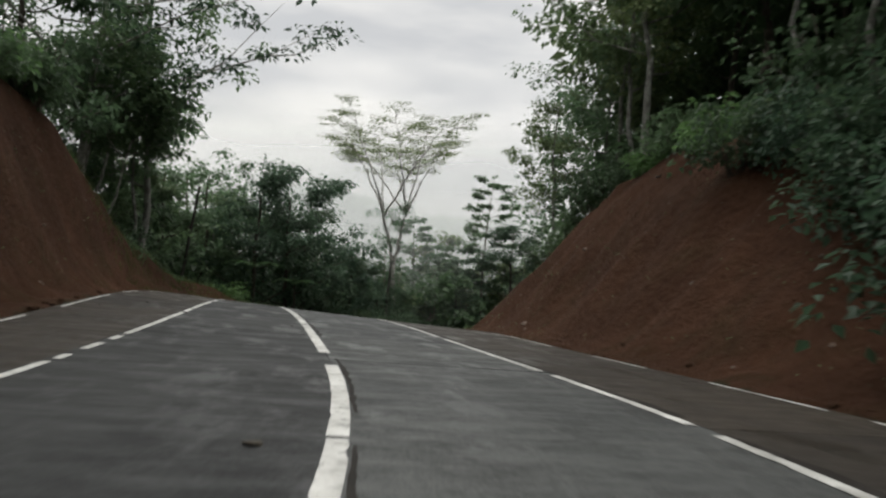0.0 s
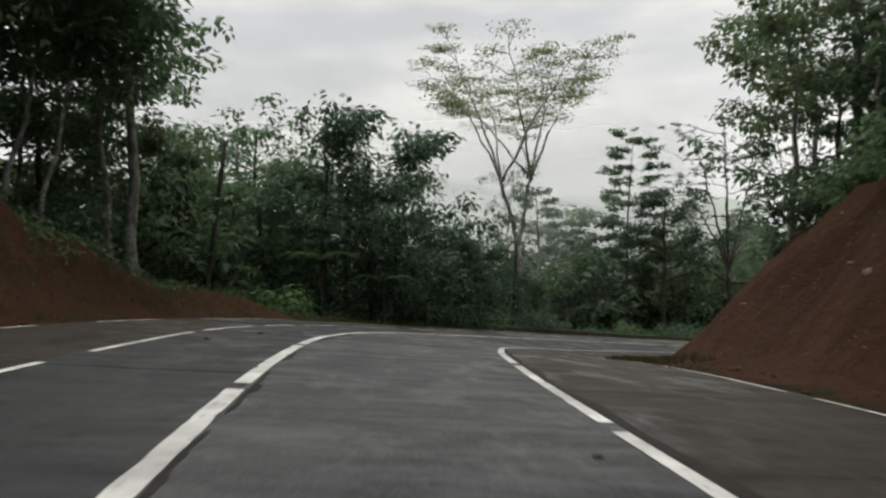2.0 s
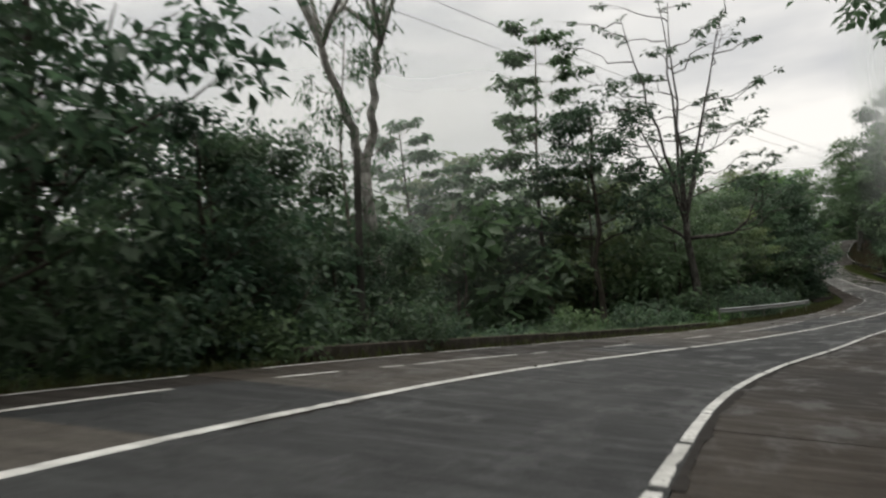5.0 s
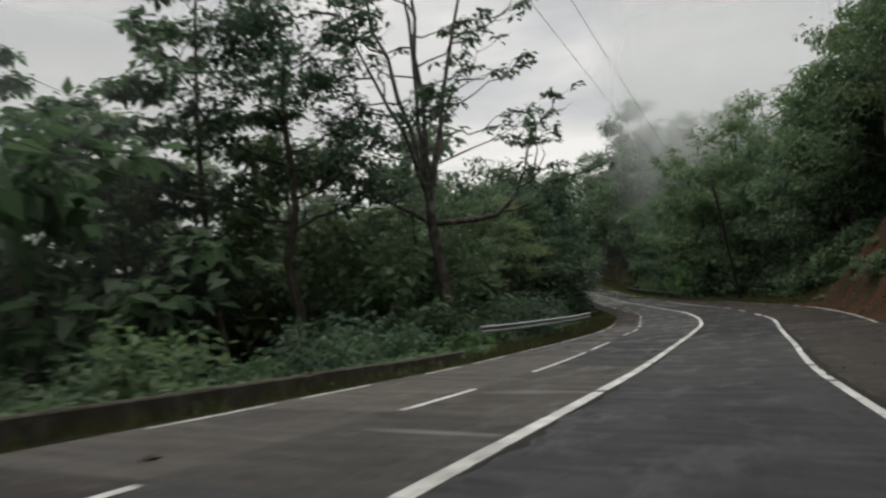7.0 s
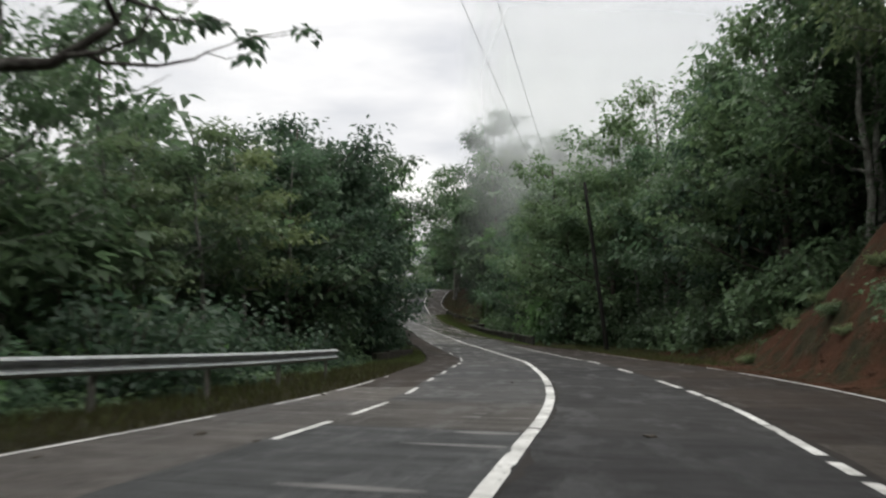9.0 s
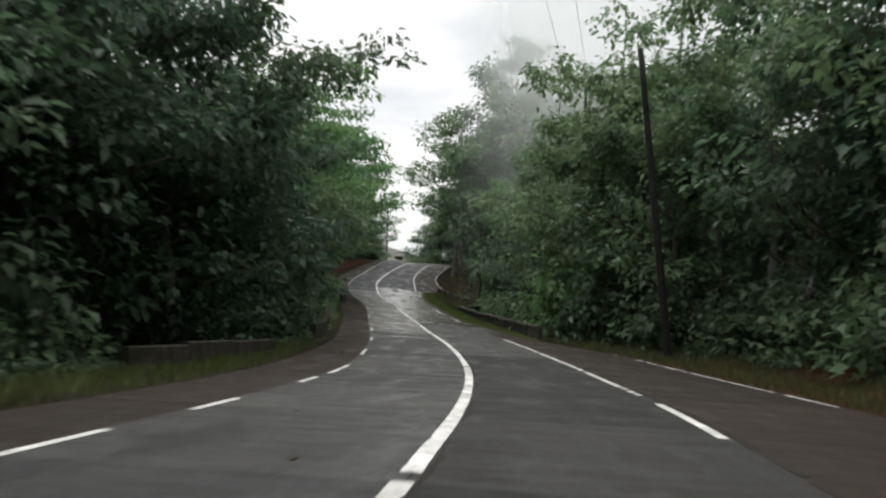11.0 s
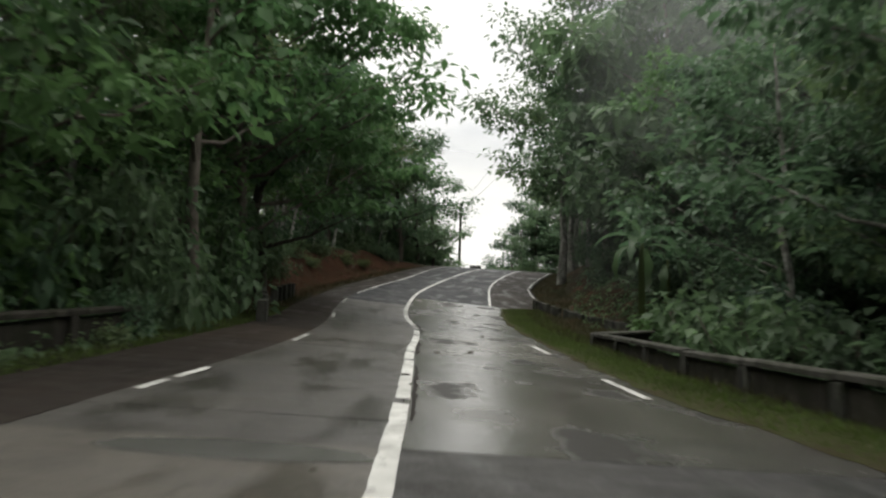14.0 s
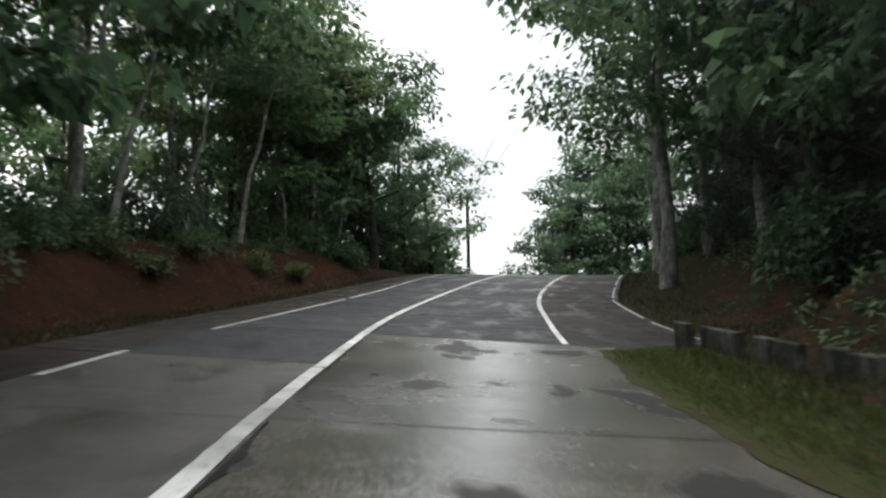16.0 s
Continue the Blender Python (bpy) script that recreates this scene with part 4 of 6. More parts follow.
# ---- mist hanging in the valley and over the far slopes ----
def mist(path, low, high, alpha, start=0.2):
    """A soft standing bank of mist, thin near the ground and fading at its ends and top."""
    m = bpy.data.materials.new("valley_mist")
    m.use_nodes = True
    nt = m.node_tree
    nt.nodes.clear()
    out = nt.nodes.new("ShaderNodeOutputMaterial")
    c = nt.nodes.new("ShaderNodeTexCoord")
    sep = nt.nodes.new("ShaderNodeSeparateXYZ")
    nt.links.new(c.outputs["UV"], sep.inputs[0])
    up = ramp(nt, sep.outputs[1], [(0.0, (0.15, 0.15, 0.15)), (0.35, (0.8, 0.8, 0.8)), (0.6, (1, 1, 1)), (1.0, (0, 0, 0))])
    along = ramp(nt, sep.outputs[0], [(0.0, (0, 0, 0)), (start, (1, 1, 1)), (0.8, (1, 1, 1)), (1.0, (0, 0, 0))])
    wisp = spread(nt, grain(nt, c.outputs["Object"], 0.05, 3), alpha * 0.75, alpha)
    thick = blend(nt, 1.0, blend(nt, 1.0, up, along, "MULTIPLY"), wisp, "MULTIPLY")
    tr, df, tl = nt.nodes.new("ShaderNodeBsdfTransparent"), nt.nodes.new("ShaderNodeBsdfDiffuse"), nt.nodes.new("ShaderNodeBsdfTranslucent")
    df.inputs[0].default_value = tl.inputs[0].default_value = (0.9, 0.92, 0.92, 1)
    white, mx = nt.nodes.new("ShaderNodeMixShader"), nt.nodes.new("ShaderNodeMixShader")
    white.inputs[0].default_value = 0.5
    nt.links.new(df.outputs[0], white.inputs[1])
    nt.links.new(tl.outputs[0], white.inputs[2])
    nt.links.new(thick, mx.inputs[0])
    nt.links.new(tr.outputs[0], mx.inputs[1])
    nt.links.new(white.outputs[0], mx.inputs[2])
    nt.links.new(mx.outputs[0], out.inputs[0])
    p = np.array(path, float)
    s = np.linspace(0, 1, 24)
    k = np.linspace(0, 1, len(p))
    x, y = np.interp(s, k, p[:, 0]), np.interp(s, k, p[:, 1])
    rows = 6
    v = [(x[i], y[i], low + (high - low) * j / (rows - 1)) for i in range(24) for j in range(rows)]
    me = mesh_of("mist", v, grid_faces(24, rows), m, True)
    uv = me.uv_layers.new(name="UVMap")
    for loop in me.loops:
        i, j = divmod(loop.vertex_index, rows)
        uv.data[loop.index].uv = (i / 23, j / (rows - 1))
    ob = tagged(new("mist", me), "thin bank of mist hanging over the trees", "mist", kind="stuff")
    ob.visible_shadow = False


# over the valley
mist([(-75, 92), (-42, 97), (-14, 101), (6, 105)], -20, 34, 0.14)
mist([(-95, 112), (-40, 122), (-8, 128), (14, 142), (26, 168)], -22, 34, 0.42)
mist([(-120, 150), (-50, 160), (5, 175), (35, 205)], -25, 44, 0.6)
# over the valley side of the straight, and over the slope beyond the bend, thicker with every bank
mist([(-40, 112), (-15, 117), (8, 121), (28, 126)], -16, 36, 0.13)
mist([(71, 178), (80, 174), (94, 167), (118, 155)], -6, 52, 0.16, 0.35)
mist([(74, 188), (84, 184), (98, 177), (124, 164)], -6, 54, 0.44, 0.25)
mist([(81, 200), (90, 197), (104, 190), (130, 178)], -4, 56, 0.5, 0.25)
mist([(90, 213), (100, 209), (114, 202), (140, 190)], -2, 58, 0.48, 0.25)
# past the crest
mist([(52, 264), (78, 268), (104, 268), (135, 262)], -8, 26, 0.55)
# ---- plants ----
def limb_path(rng, start, way, length, rise, n=5):
    s = np.linspace(0, 1, n)[:, None]
    p = np.asarray(start) + np.asarray(way) * length * s + np.array([0, 0, rise]) * s**1.6
    p[1:] += rng.normal(size=(n - 1, 3)) * length * 0.035
    return p


def tree(name, label, seed, height, girth, crown_from, crown_r, leaf_mat, bark_mat, clumps=34, count=95, leaf=0.34, clump_r=1.25, flat=0.75, lean=0.04,
         limbs=9, rise=0.35, shape=0.55, wide=0.42, droop=0.3):
    """A forest tree that stands at the origin: tapered trunk with limbs, and a ragged crown."""
    v, f, lv, lt = tree_shape(seed, height, girth, crown_from, crown_r, clumps, count, leaf, clump_r, flat, lean, limbs, rise, shape, wide, droop)
    root = tagged(new(name), label, "tree", "forest trees")
    child("trunk", mesh_of("trunk", v, f, bark_mat, True), root)
    child("crown", quick_mesh("crown", lv, lt, leaf_mat), root)
    return root


def tree_shape(seed, height, girth, crown_from, crown_r, clumps, count, leaf, clump_r, flat=0.75, lean=0.04, limbs=9, rise=0.35, shape=0.55, wide=0.42, droop=0.3, twigs=True):
    """Corners and faces of a tree's wood, and of its leaves."""
    rng = np.random.default_rng(seed)
    s = np.linspace(0, 1, 9)[:, None]
    way = np.array([math.cos(seed * 2.4), math.sin(seed * 2.4), 0]) * lean * height
    path = np.array([0, 0, height]) * s + way * s**1.5 + np.concatenate([[[0, 0, 0]], rng.normal(size=(8, 3)) * [0.12, 0.12, 0]]) * (height / 16)
    path[0, 2] -= 0.5
    rad = girth * (1 - 0.82 * s[:, 0])
    rad[0] *= 1.35
    wood, spots, sizes = [tube(path, rad, 8)], [], []
    for i in range(limbs):
        f = crown_from + (0.97 - crown_from) * (i + rng.random() * 0.7) / limbs
        start = np.array([np.interp(f, s[:, 0], path[:, k]) for k in range(3)])
        ang = i * 2.4 + rng.random()
        reach = crown_r * (1 - shape * ((f - crown_from) / (1 - crown_from))**1.5) * (0.65 + 0.5 * rng.random())
        p = limb_path(rng, start, (math.cos(ang), math.sin(ang), 0.15), reach, reach * rise)
        r0 = max(0.02, np.interp(f, s[:, 0], rad) * 0.5)
        wood.append(tube(p, np.linspace(r0, 0.015, 5), 5))
        spots += [p[-1], p[3], p[2]]
        for j in range(2):
            a2 = ang + (-0.8 if j else 0.8) + rng.normal() * 0.2
            q = limb_path(rng, p[2 if j else 3], (math.cos(a2), math.sin(a2), 0.25), reach * 0.55, reach * 0.15, 4)
            if twigs:
                wood.append(tube(q, np.linspace(r0 * 0.5, 0.012, 4), 4))
            spots += [q[-1], q[2], q[1]]
    spots.append(path[-1])
    spots = np.array(spots)
    pick = spots[rng.choice(len(spots), clumps, replace=len(spots) < clumps)]
    pick = pick + rng.normal(size=pick.shape) * [1, 1, 0.7] * max(0.45, clump_r * 0.55)
    v, f = joined(wood)
    return (v, f, *leaves(rng, pick, clump_r * (0.6 + 0.8 * rng.random(len(pick))), count, leaf, flat, wide, droop))


class Far:
    """Trees deep in the forest: nobody could count them, so they are gathered and built as one."""

    wood, crowns = [], {}

    def __init__(self, mat, *numbers, shape=None, **more):
        self.mat = mat
        v, f, self.lv, self.lt = shape or tree_shape(*numbers, twigs=False, **more)
        self.v = v
        self.t = np.array([(q[0], q[i], q[i + 1]) for q in f for i in range(1, len(q) - 1)])

    def put(self, x, y, scale=1.0, turn=0.0, z=None, tall=1.0):
        m = np.array(pose(x, y, (ground_z(x, y) - 0.05) if z is None else z, 0, 0, turn) @ Matrix.Diagonal((scale, scale, scale * tall, 1)))
        Far.wood.append((self.v @ m[:3, :3].T + m[:3, 3], self.t))
        Far.crowns.setdefault(self.mat.name, []).append((self.lv @ m[:3, :3].T + m[:3, 3], self.lt))

    @staticmethod
    def gather(pieces):
        o, vs, ts = 0, [], []
        for v, t in pieces:
            vs.append(v)
            ts.append(t + o)
            o += len(v)
        return np.concatenate(vs), np.concatenate(ts)

    @staticmethod
    def build():
        tagged(new("forest_trunks", quick_mesh("forest_trunks", *Far.gather(Far.wood), BARK_MID)), "trunks and limbs deep in the hillside forest", "forest", kind="stuff")
        for name, pieces in Far.crowns.items():
            tagged(new("forest_canopy", quick_mesh("forest_canopy", *Far.gather(pieces), bpy.data.materials[name])), "dense leafy canopy deep in the hillside forest", "forest", kind="stuff")


def bush_shape(seed, radius, height, clumps, count, leaf, wide):
    """Corners and faces of a shrub's stems, and of its mounded leaves down to the ground."""
    rng = np.random.default_rng(seed)
    stems, spots = [], []
    for i in range(7):
        a, r = rng.random() * 6.28, radius * (0.3 + 0.6 * rng.random())
        p = limb_path(rng, (rng.normal() * 0.15, rng.normal() * 0.15, -0.3), (math.cos(a) * r, math.sin(a) * r, height * 0.5), 1.0, height * 0.3)
        stems.append(tube(p, np.linspace(0.05, 0.012, 5), 5))
        spots += [p[-1], p[3], p[2]]
    for i in range(clumps):
        a, r, h = rng.random() * 6.28, radius * math.sqrt(rng.random()), rng.random()
        spots.append(np.array([math.cos(a) * r, math.sin(a) * r, height * (0.12 + 0.8 * h * (1 - (r / radius)**2 * 0.7))]))
    return (*joined(stems), *leaves(rng, np.array(spots), radius * 0.36 * (0.6 + 0.7 * rng.random(len(spots))), count, leaf, 0.8, wide))


def bush(label, leaf_mat, *shape):
    root = tagged(new("bush"), label, "bush", "roadside bushes")
    v, f, lv, lt = bush_shape(*shape)
    child("stem", mesh_of("stem", v, f, BARK_DARK, True), root)
    child("foliage", quick_mesh("foliage", lv, lt, leaf_mat), root)
    return root


def blade(rng, length, width, arch, yaw, base, tilt, name, mat, root, torn=True):
    """One long arching leaf with a folded midrib."""
    n = 15
    s = np.linspace(0, 1, n)
    out, up = np.cos(tilt - arch * s), np.sin(tilt - arch * s)
    r = np.concatenate([[0], np.cumsum(out[1:] * length / (n - 1))])
    z = np.concatenate([[0], np.cumsum(up[1:] * length / (n - 1))])
    w = width * np.sin(np.pi * np.clip(s * 0.93 + 0.05, 0, 1))**0.6 * (s > 0.08) + 0.015
    c, sn = math.cos(yaw), math.sin(yaw)
    v = []
    for i in range(n):
        jag = 1 + (rng.normal() * 0.22 if torn else 0)
        for k, dz in ((-1, 0.25), (0, 0.0), (1, 0.25)):
            x, y = r[i], k * w[i] * 0.5 * jag
            v.append((base[0] + c * x - sn * y, base[1] + sn * x + c * y, base[2] + z[i] + abs(k) * dz * w[i]))
    f = [(i * 3 + j, i * 3 + j + 1, i * 3 + j + 4, i * 3 + j + 3) for i in range(n - 1) for j in range(2)]
    return child(name, mesh_of(name, v, f, mat, True), root)


def banana(label, seed, height, leaf):
    """A soft stem with a fan of broad torn leaves: a furled upright one, then level and drooping ones."""
    rng = np.random.default_rng(seed)
    root = tagged(new("banana_plant"), label, "banana plant", "banana plants")
    v, f = tube([(0, 0, -0.3), (0.02, 0, height * 0.4), (0.0, 0.03, height * 0.8), (0.03, 0.02, height * 1.02)], [0.15, 0.13, 0.10, 0.05], 9)
    child("stem", mesh_of("stem", v, f, GRASS, True), root)
    for i in range(11):
        arch = 0.12 if i == 10 else 1.0 + 1.5 * (10 - i) / 10 + 0.4 * rng.random()
        tilt = 1.5 if i == 10 else 1.25 - 0.09 * (10 - i)
        blade(rng, leaf * (0.85 + 0.35 * rng.random()), leaf * (0.15 + 0.05 * rng.random()), arch, i * 2.4 + rng.random() * 0.5, (0, 0, height * (0.93 + 0.008 * i)), tilt, "leaf", LEAF_BANANA, root)
    return root


def tree_fern(label, seed, height):
    rng = np.random.default_rng(seed)
    root = tagged(new("tree_fern"), label, "tree fern", "tree ferns")
    v, f = tube([(0, 0, -0.4), (0.05, 0, height * 0.5), (0, 0.05, height)], [0.10, 0.085, 0.07], 8)
    child("trunk", mesh_of("trunk", v, f, BARK_DARK, True), root)
    for i in range(11):
        yaw, ln = i * 0.571 + rng.random() * 0.3, 2.1 + 0.7 * rng.random()
        s = np.linspace(0, 1, 20)
        ang = 0.75 - 1.35 * s
        r = np.concatenate([[0], np.cumsum(np.cos(ang[1:]) * ln / 19)])
        z = height + np.concatenate([[0], np.cumsum(np.sin(ang[1:]) * ln / 19)])
        c, sn = math.cos(yaw), math.sin(yaw)
        vv, ff = [], []
        for k in range(1, 20):
            w = 0.42 * math.sin(math.pi * min(1, s[k] * 0.9 + 0.1))**0.8 + 0.03
            for g in (-1, 1):
                b = len(vv)
                for (dx, dy, dz) in ((-0.05, 0, 0), (0.06, 0, 0), (0.12, g * w, -0.10 * w - 0.05)):
                    x, y = r[k] + dx, dy
                    vv.append((c * x - sn * y, sn * x + c * y, z[k] + dz))
                ff.append((b, b + 1, b + 2))
        child("frond", quick_mesh("frond", vv, ff, LEAF_BRIGHT), root)
    return root


def place(ob, x, y, scale=1.0, turn=0.0, z=None, tall=1.0):
    k = ob.scale
    m = pose(x, y, (ground_z(x, y) - 0.05) if z is None else z, 0, 0, turn) @ Matrix.Diagonal((scale / k[0], scale / k[1], scale * tall / k[2], 1))
    return copy_thing(ob, m)


class Kind:
    """A plant that is built once; its first placing moves it, later ones copy it."""

    def __init__(self, ob):
        self.ob, self.used = ob, False

    def put(self, x, y, scale=1.0, turn=0.0, z=None, tall=1.0):
        if self.used:
            return place(self.ob, x, y, scale, turn, z, tall)
        self.used = True
        zz = (ground_z(x, y) - 0.05) if z is None else z
        self.ob.matrix_basis = pose(x, y, zz, 0, 0, turn) @ Matrix.Diagonal((scale, scale, scale * tall, 1))
        return self.ob


def copies(kind, spots):
    for spot in spots:
        kind.put(*spot)


def open_tree(name, label, seed, fork, girth, limbs, leaf_mat, bark_mat, subs, from_f, twig, tuft=None, plate=None):
    """A bole that forks into bare limbs; twigs carry rosettes or flat plates of leaves.
    limbs: (height on the bole as a share of it or number of the limb it grows from, azimuth, reach, rise, how late it spreads)."""
    rng = np.random.default_rng(seed)
    root = tagged(new(name), label, "tree", "single trees")
    s = np.linspace(0, 1, 10)[:, None]
    bole = np.array([0, 0, fork]) * s + np.array([0.25, 0.15, 0]) * np.sin(s * 5.0)
    bole -= [0, 0, 0.5] * (1 - s)
    wood, spots, paths = [tube(bole, girth * (1.25 - 0.5 * s[:, 0]**0.6), 10)], [], []
    for k, (start, azimuth, reach, rise, late) in enumerate(limbs):
        stacked = plate is not None and k > 1
        base = paths[start][-1] if stacked else np.array([np.interp(start, s[:, 0], bole[:, j]) for j in range(3)])
        a = radians(azimuth)
        p = base + np.array([math.cos(a), math.sin(a), 0]) * reach * s**(1.0 / late if late > 2 else late) + np.array([0, 0, rise]) * s**(late if late > 1.8 else 1.0)
        p[2:] += rng.normal(size=(8, 3)) * 0.10
        r0 = girth * (0.62 if k < 2 and plate else 0.36 if plate else 0.5)
        wood.append(tube(p, np.linspace(r0, r0 * 0.75 if plate and k < 2 else 0.025, 10), 7))
        paths.append(p)
        if plate and k < 2:
            continue
        spots.append(p[-1])
        for j in range(subs):
            f = from_f + (0.98 - from_f) * (j + rng.random()) / subs
            st = np.array([np.interp(f, s[:, 0], p[:, q]) for q in range(3)])
            a2 = a + (1 if j % 2 else -1) * (0.35 + 1.2 * rng.random())
            ln = twig * (0.6 + 0.7 * rng.random()) * (1.2 - 0.45 * f)
            q = limb_path(rng, st, (math.cos(a2), math.sin(a2), 0.22 if plate else 0.02), ln, ln * (0.12 if plate else 0.3), 6)
            wood.append(tube(q, np.linspace(r0 * 0.3 + 0.012, 0.014, 6), 5))
            spots += [q[-1]] + ([q[-2]] if plate else [])
            for g in (-1, 1, -1) if plate else (-1, 1, -1, 1, -1):
                a3 = a2 + g * (0.5 + 0.5 * rng.random())
                reach = ln * (0.5 if plate else 0.2 + 0.15 * rng.random())
                w = limb_path(rng, q[int((2 if plate else 3) + 3 * rng.random())], (math.cos(a3), math.sin(a3), 0.15), reach, reach * 0.1, 4)
                wood.append(tube(w, np.linspace(0.018, 0.008, 4), 4))
                spots += [w[-1], w[2]]
    v, f = joined(wood)
    child("trunk", mesh_of("trunk", v, f, bark_mat, True), root)
    spots = np.array(spots)
    if plate:
        spots = spots[rng.random(len(spots)) < 0.5]
        lv, lt = leaves(rng, spots, plate[2] * (0.5 + 0.8 * rng.random(len(spots))), plate[0], plate[1], 0.07, 0.45, 0.1)
    else:
        lv, lt = tufts(rng, spots[rng.random(len(spots)) < 0.58], *tuft)
    child("crown", quick_mesh("crown", lv, lt, leaf_mat), root)
    return root


def tiered_tree(name, label, seed, height, girth, crown_from, crown_r, limbs, leaf_mat, bark_mat, shape):
    """A slim tree with separate level branches, each a tier of big drooping rosettes."""
    rng = np.random.default_rng(seed)
    root = tagged(new(name), label, "tree", "single trees")
    s = np.linspace(0, 1, 10)[:, None]
    path = np.array([0, 0, height]) * s + np.array([math.cos(seed), math.sin(seed), 0]) * 0.6 * np.sin(s * 4.0)
    path[0, 2] -= 0.5
    wood, spots = [tube(path, girth * (1.2 - 1.08 * s[:, 0]), 9)], [path[-1]]
    for i in range(limbs):
        f = crown_from + (0.98 - crown_from) * (i + 0.8 * rng.random()) / limbs
        st = np.array([np.interp(f, s[:, 0], path[:, k]) for k in range(3)])
        a = i * 2.4 + rng.normal() * 0.3
        g = (f - crown_from) / (1 - crown_from)
        reach = crown_r * (1 - shape * g) * (0.55 + 0.55 * rng.random())
        p = limb_path(rng, st, (math.cos(a), math.sin(a), 0.3), reach, -reach * 0.12, 7)
        wood.append(tube(p, np.linspace(girth * 0.3 * (1.1 - g), 0.02, 7), 6))
        spots += [p[-1], p[-2], p[-3]]
        for j in range(5):
            a2 = a + (1 if j % 2 else -1) * (0.5 + 0.7 * rng.random())
            q = limb_path(rng, p[2 + j % 4], (math.cos(a2), math.sin(a2), 0.12), reach * (0.25 + 0.25 * rng.random()), 0.05, 4)
            wood.append(tube(q, np.linspace(0.03, 0.012, 4), 4))
            spots += [q[-1], q[2]]
    v, f = joined(wood)
    child("trunk", mesh_of("trunk", v, f, bark_mat, True), root)
    lv, lt = tufts(rng, np.array(spots), 11, 0.54, 0.5, 0.42)
    child("crown", quick_mesh("crown", lv, lt, leaf_mat), root)
    return root


FOREST = "tall rainforest tree with a dark ragged crown on the hillside"
# nearer trees, with fine leaves
t1 = Kind(tree("forest_tree", FOREST, 11, 16, 0.22, 0.30, 4.8, LEAF_FOREST, BARK_PALE, 112, 29, 0.36, 1.0, 0.5, wide=0.55))
t3 = Kind(tree("forest_tree", "slender pale-trunked forest tree with a high crown", 13, 17, 0.15, 0.42, 3.3, LEAF_FOREST, BARK_PALE, 80, 29, 0.36, 0.95, 0.5, lean=0.10, wide=0.55))
t4 = Kind(tree("forest_tree", "broad leafy forest tree with low green branches", 14, 13, 0.24, 0.10, 5.0, LEAF_FOREST, BARK_DARK, 120, 29, 0.36, 1.0, 0.42, wide=0.55))
t5 = Kind(tree("forest_tree", "leafy tree with bright layered branches over the road", 15, 13, 0.2, 0.18, 5.4, LEAF_BRIGHT, BARK_MID, 112, 29, 0.36, 1.15, 0.3, wide=0.55))
t6 = Kind(tree("forest_tree", "dark dense tree at the valley edge", 16, 11, 0.22, 0.10, 4.6, LEAF_DARK, BARK_DARK, 120, 29, 0.36, 1.0, 0.45, wide=0.55))
t7 = Kind(tree("forest_tree", "olive-green forest tree with an open crown", 17, 15, 0.18, 0.34, 4.0, LEAF_OLIVE, BARK_PALE, 84, 29, 0.36, 0.95, 0.42, lean=0.08, wide=0.55))
# trees deeper in the forest, with coarser leaves
f1 = Far(LEAF_FOREST, 18, 17, 0.24, 0.22, 5.0, 70, 12, 0.86, 1.3, 0.5, limbs=6, wide=0.58)
f2 = Far(LEAF_FOREST, 19, 14, 0.22, 0.08, 4.8, 74, 12, 0.84, 1.3, 0.5, limbs=6, wide=0.58)
f3 = Far(LEAF_OLIVE, 20, 16, 0.2, 0.22, 4.6, 66, 12, 0.84, 1.25, 0.5, limbs=6, wide=0.58)
f4 = Far(LEAF_FOREST, 27, 6.5, 0.1, 0.04, 3.4, 44, 12, 0.7, 1.1, 0.55, limbs=5, wide=0.58)
f5 = Far(LEAF_DARK, 28, 8, 0.12, 0.04, 3.8, 48, 12, 0.72, 1.2, 0.55, limbs=5, wide=0.58)
b1 = Kind(bush("dense dark green bush at the forest edge", LEAF_FOREST, 31, 2.0, 2.6, 15, 25, 0.31, 0.56))
b2 = Kind(bush("bright green leafy bush by the roadside", LEAF_BRIGHT, 32, 1.7, 2.0, 14, 25, 0.31, 0.56))
b3 = Kind(bush("dark shrub of the undergrowth", LEAF_DARK, 33, 2.4, 3.4, 16, 25, 0.31, 0.56))
b4 = Kind(bush("low olive weeds and shrubs on the bank", LEAF_OLIVE, 34, 1.4, 1.2, 10, 25, 0.25, 0.56))
# the same shrubs deeper in the forest
g1, g2, g3 = (Far(m, shape=bush_shape(*n)) for m, *n in ((LEAF_FOREST, 31, 2.0, 2.6, 15, 20, 0.36, 0.56), (LEAF_BRIGHT, 32, 1.7, 2.0, 14, 20, 0.34, 0.56), (LEAF_DARK, 33, 2.4, 3.4, 16, 20, 0.38, 0.56)))

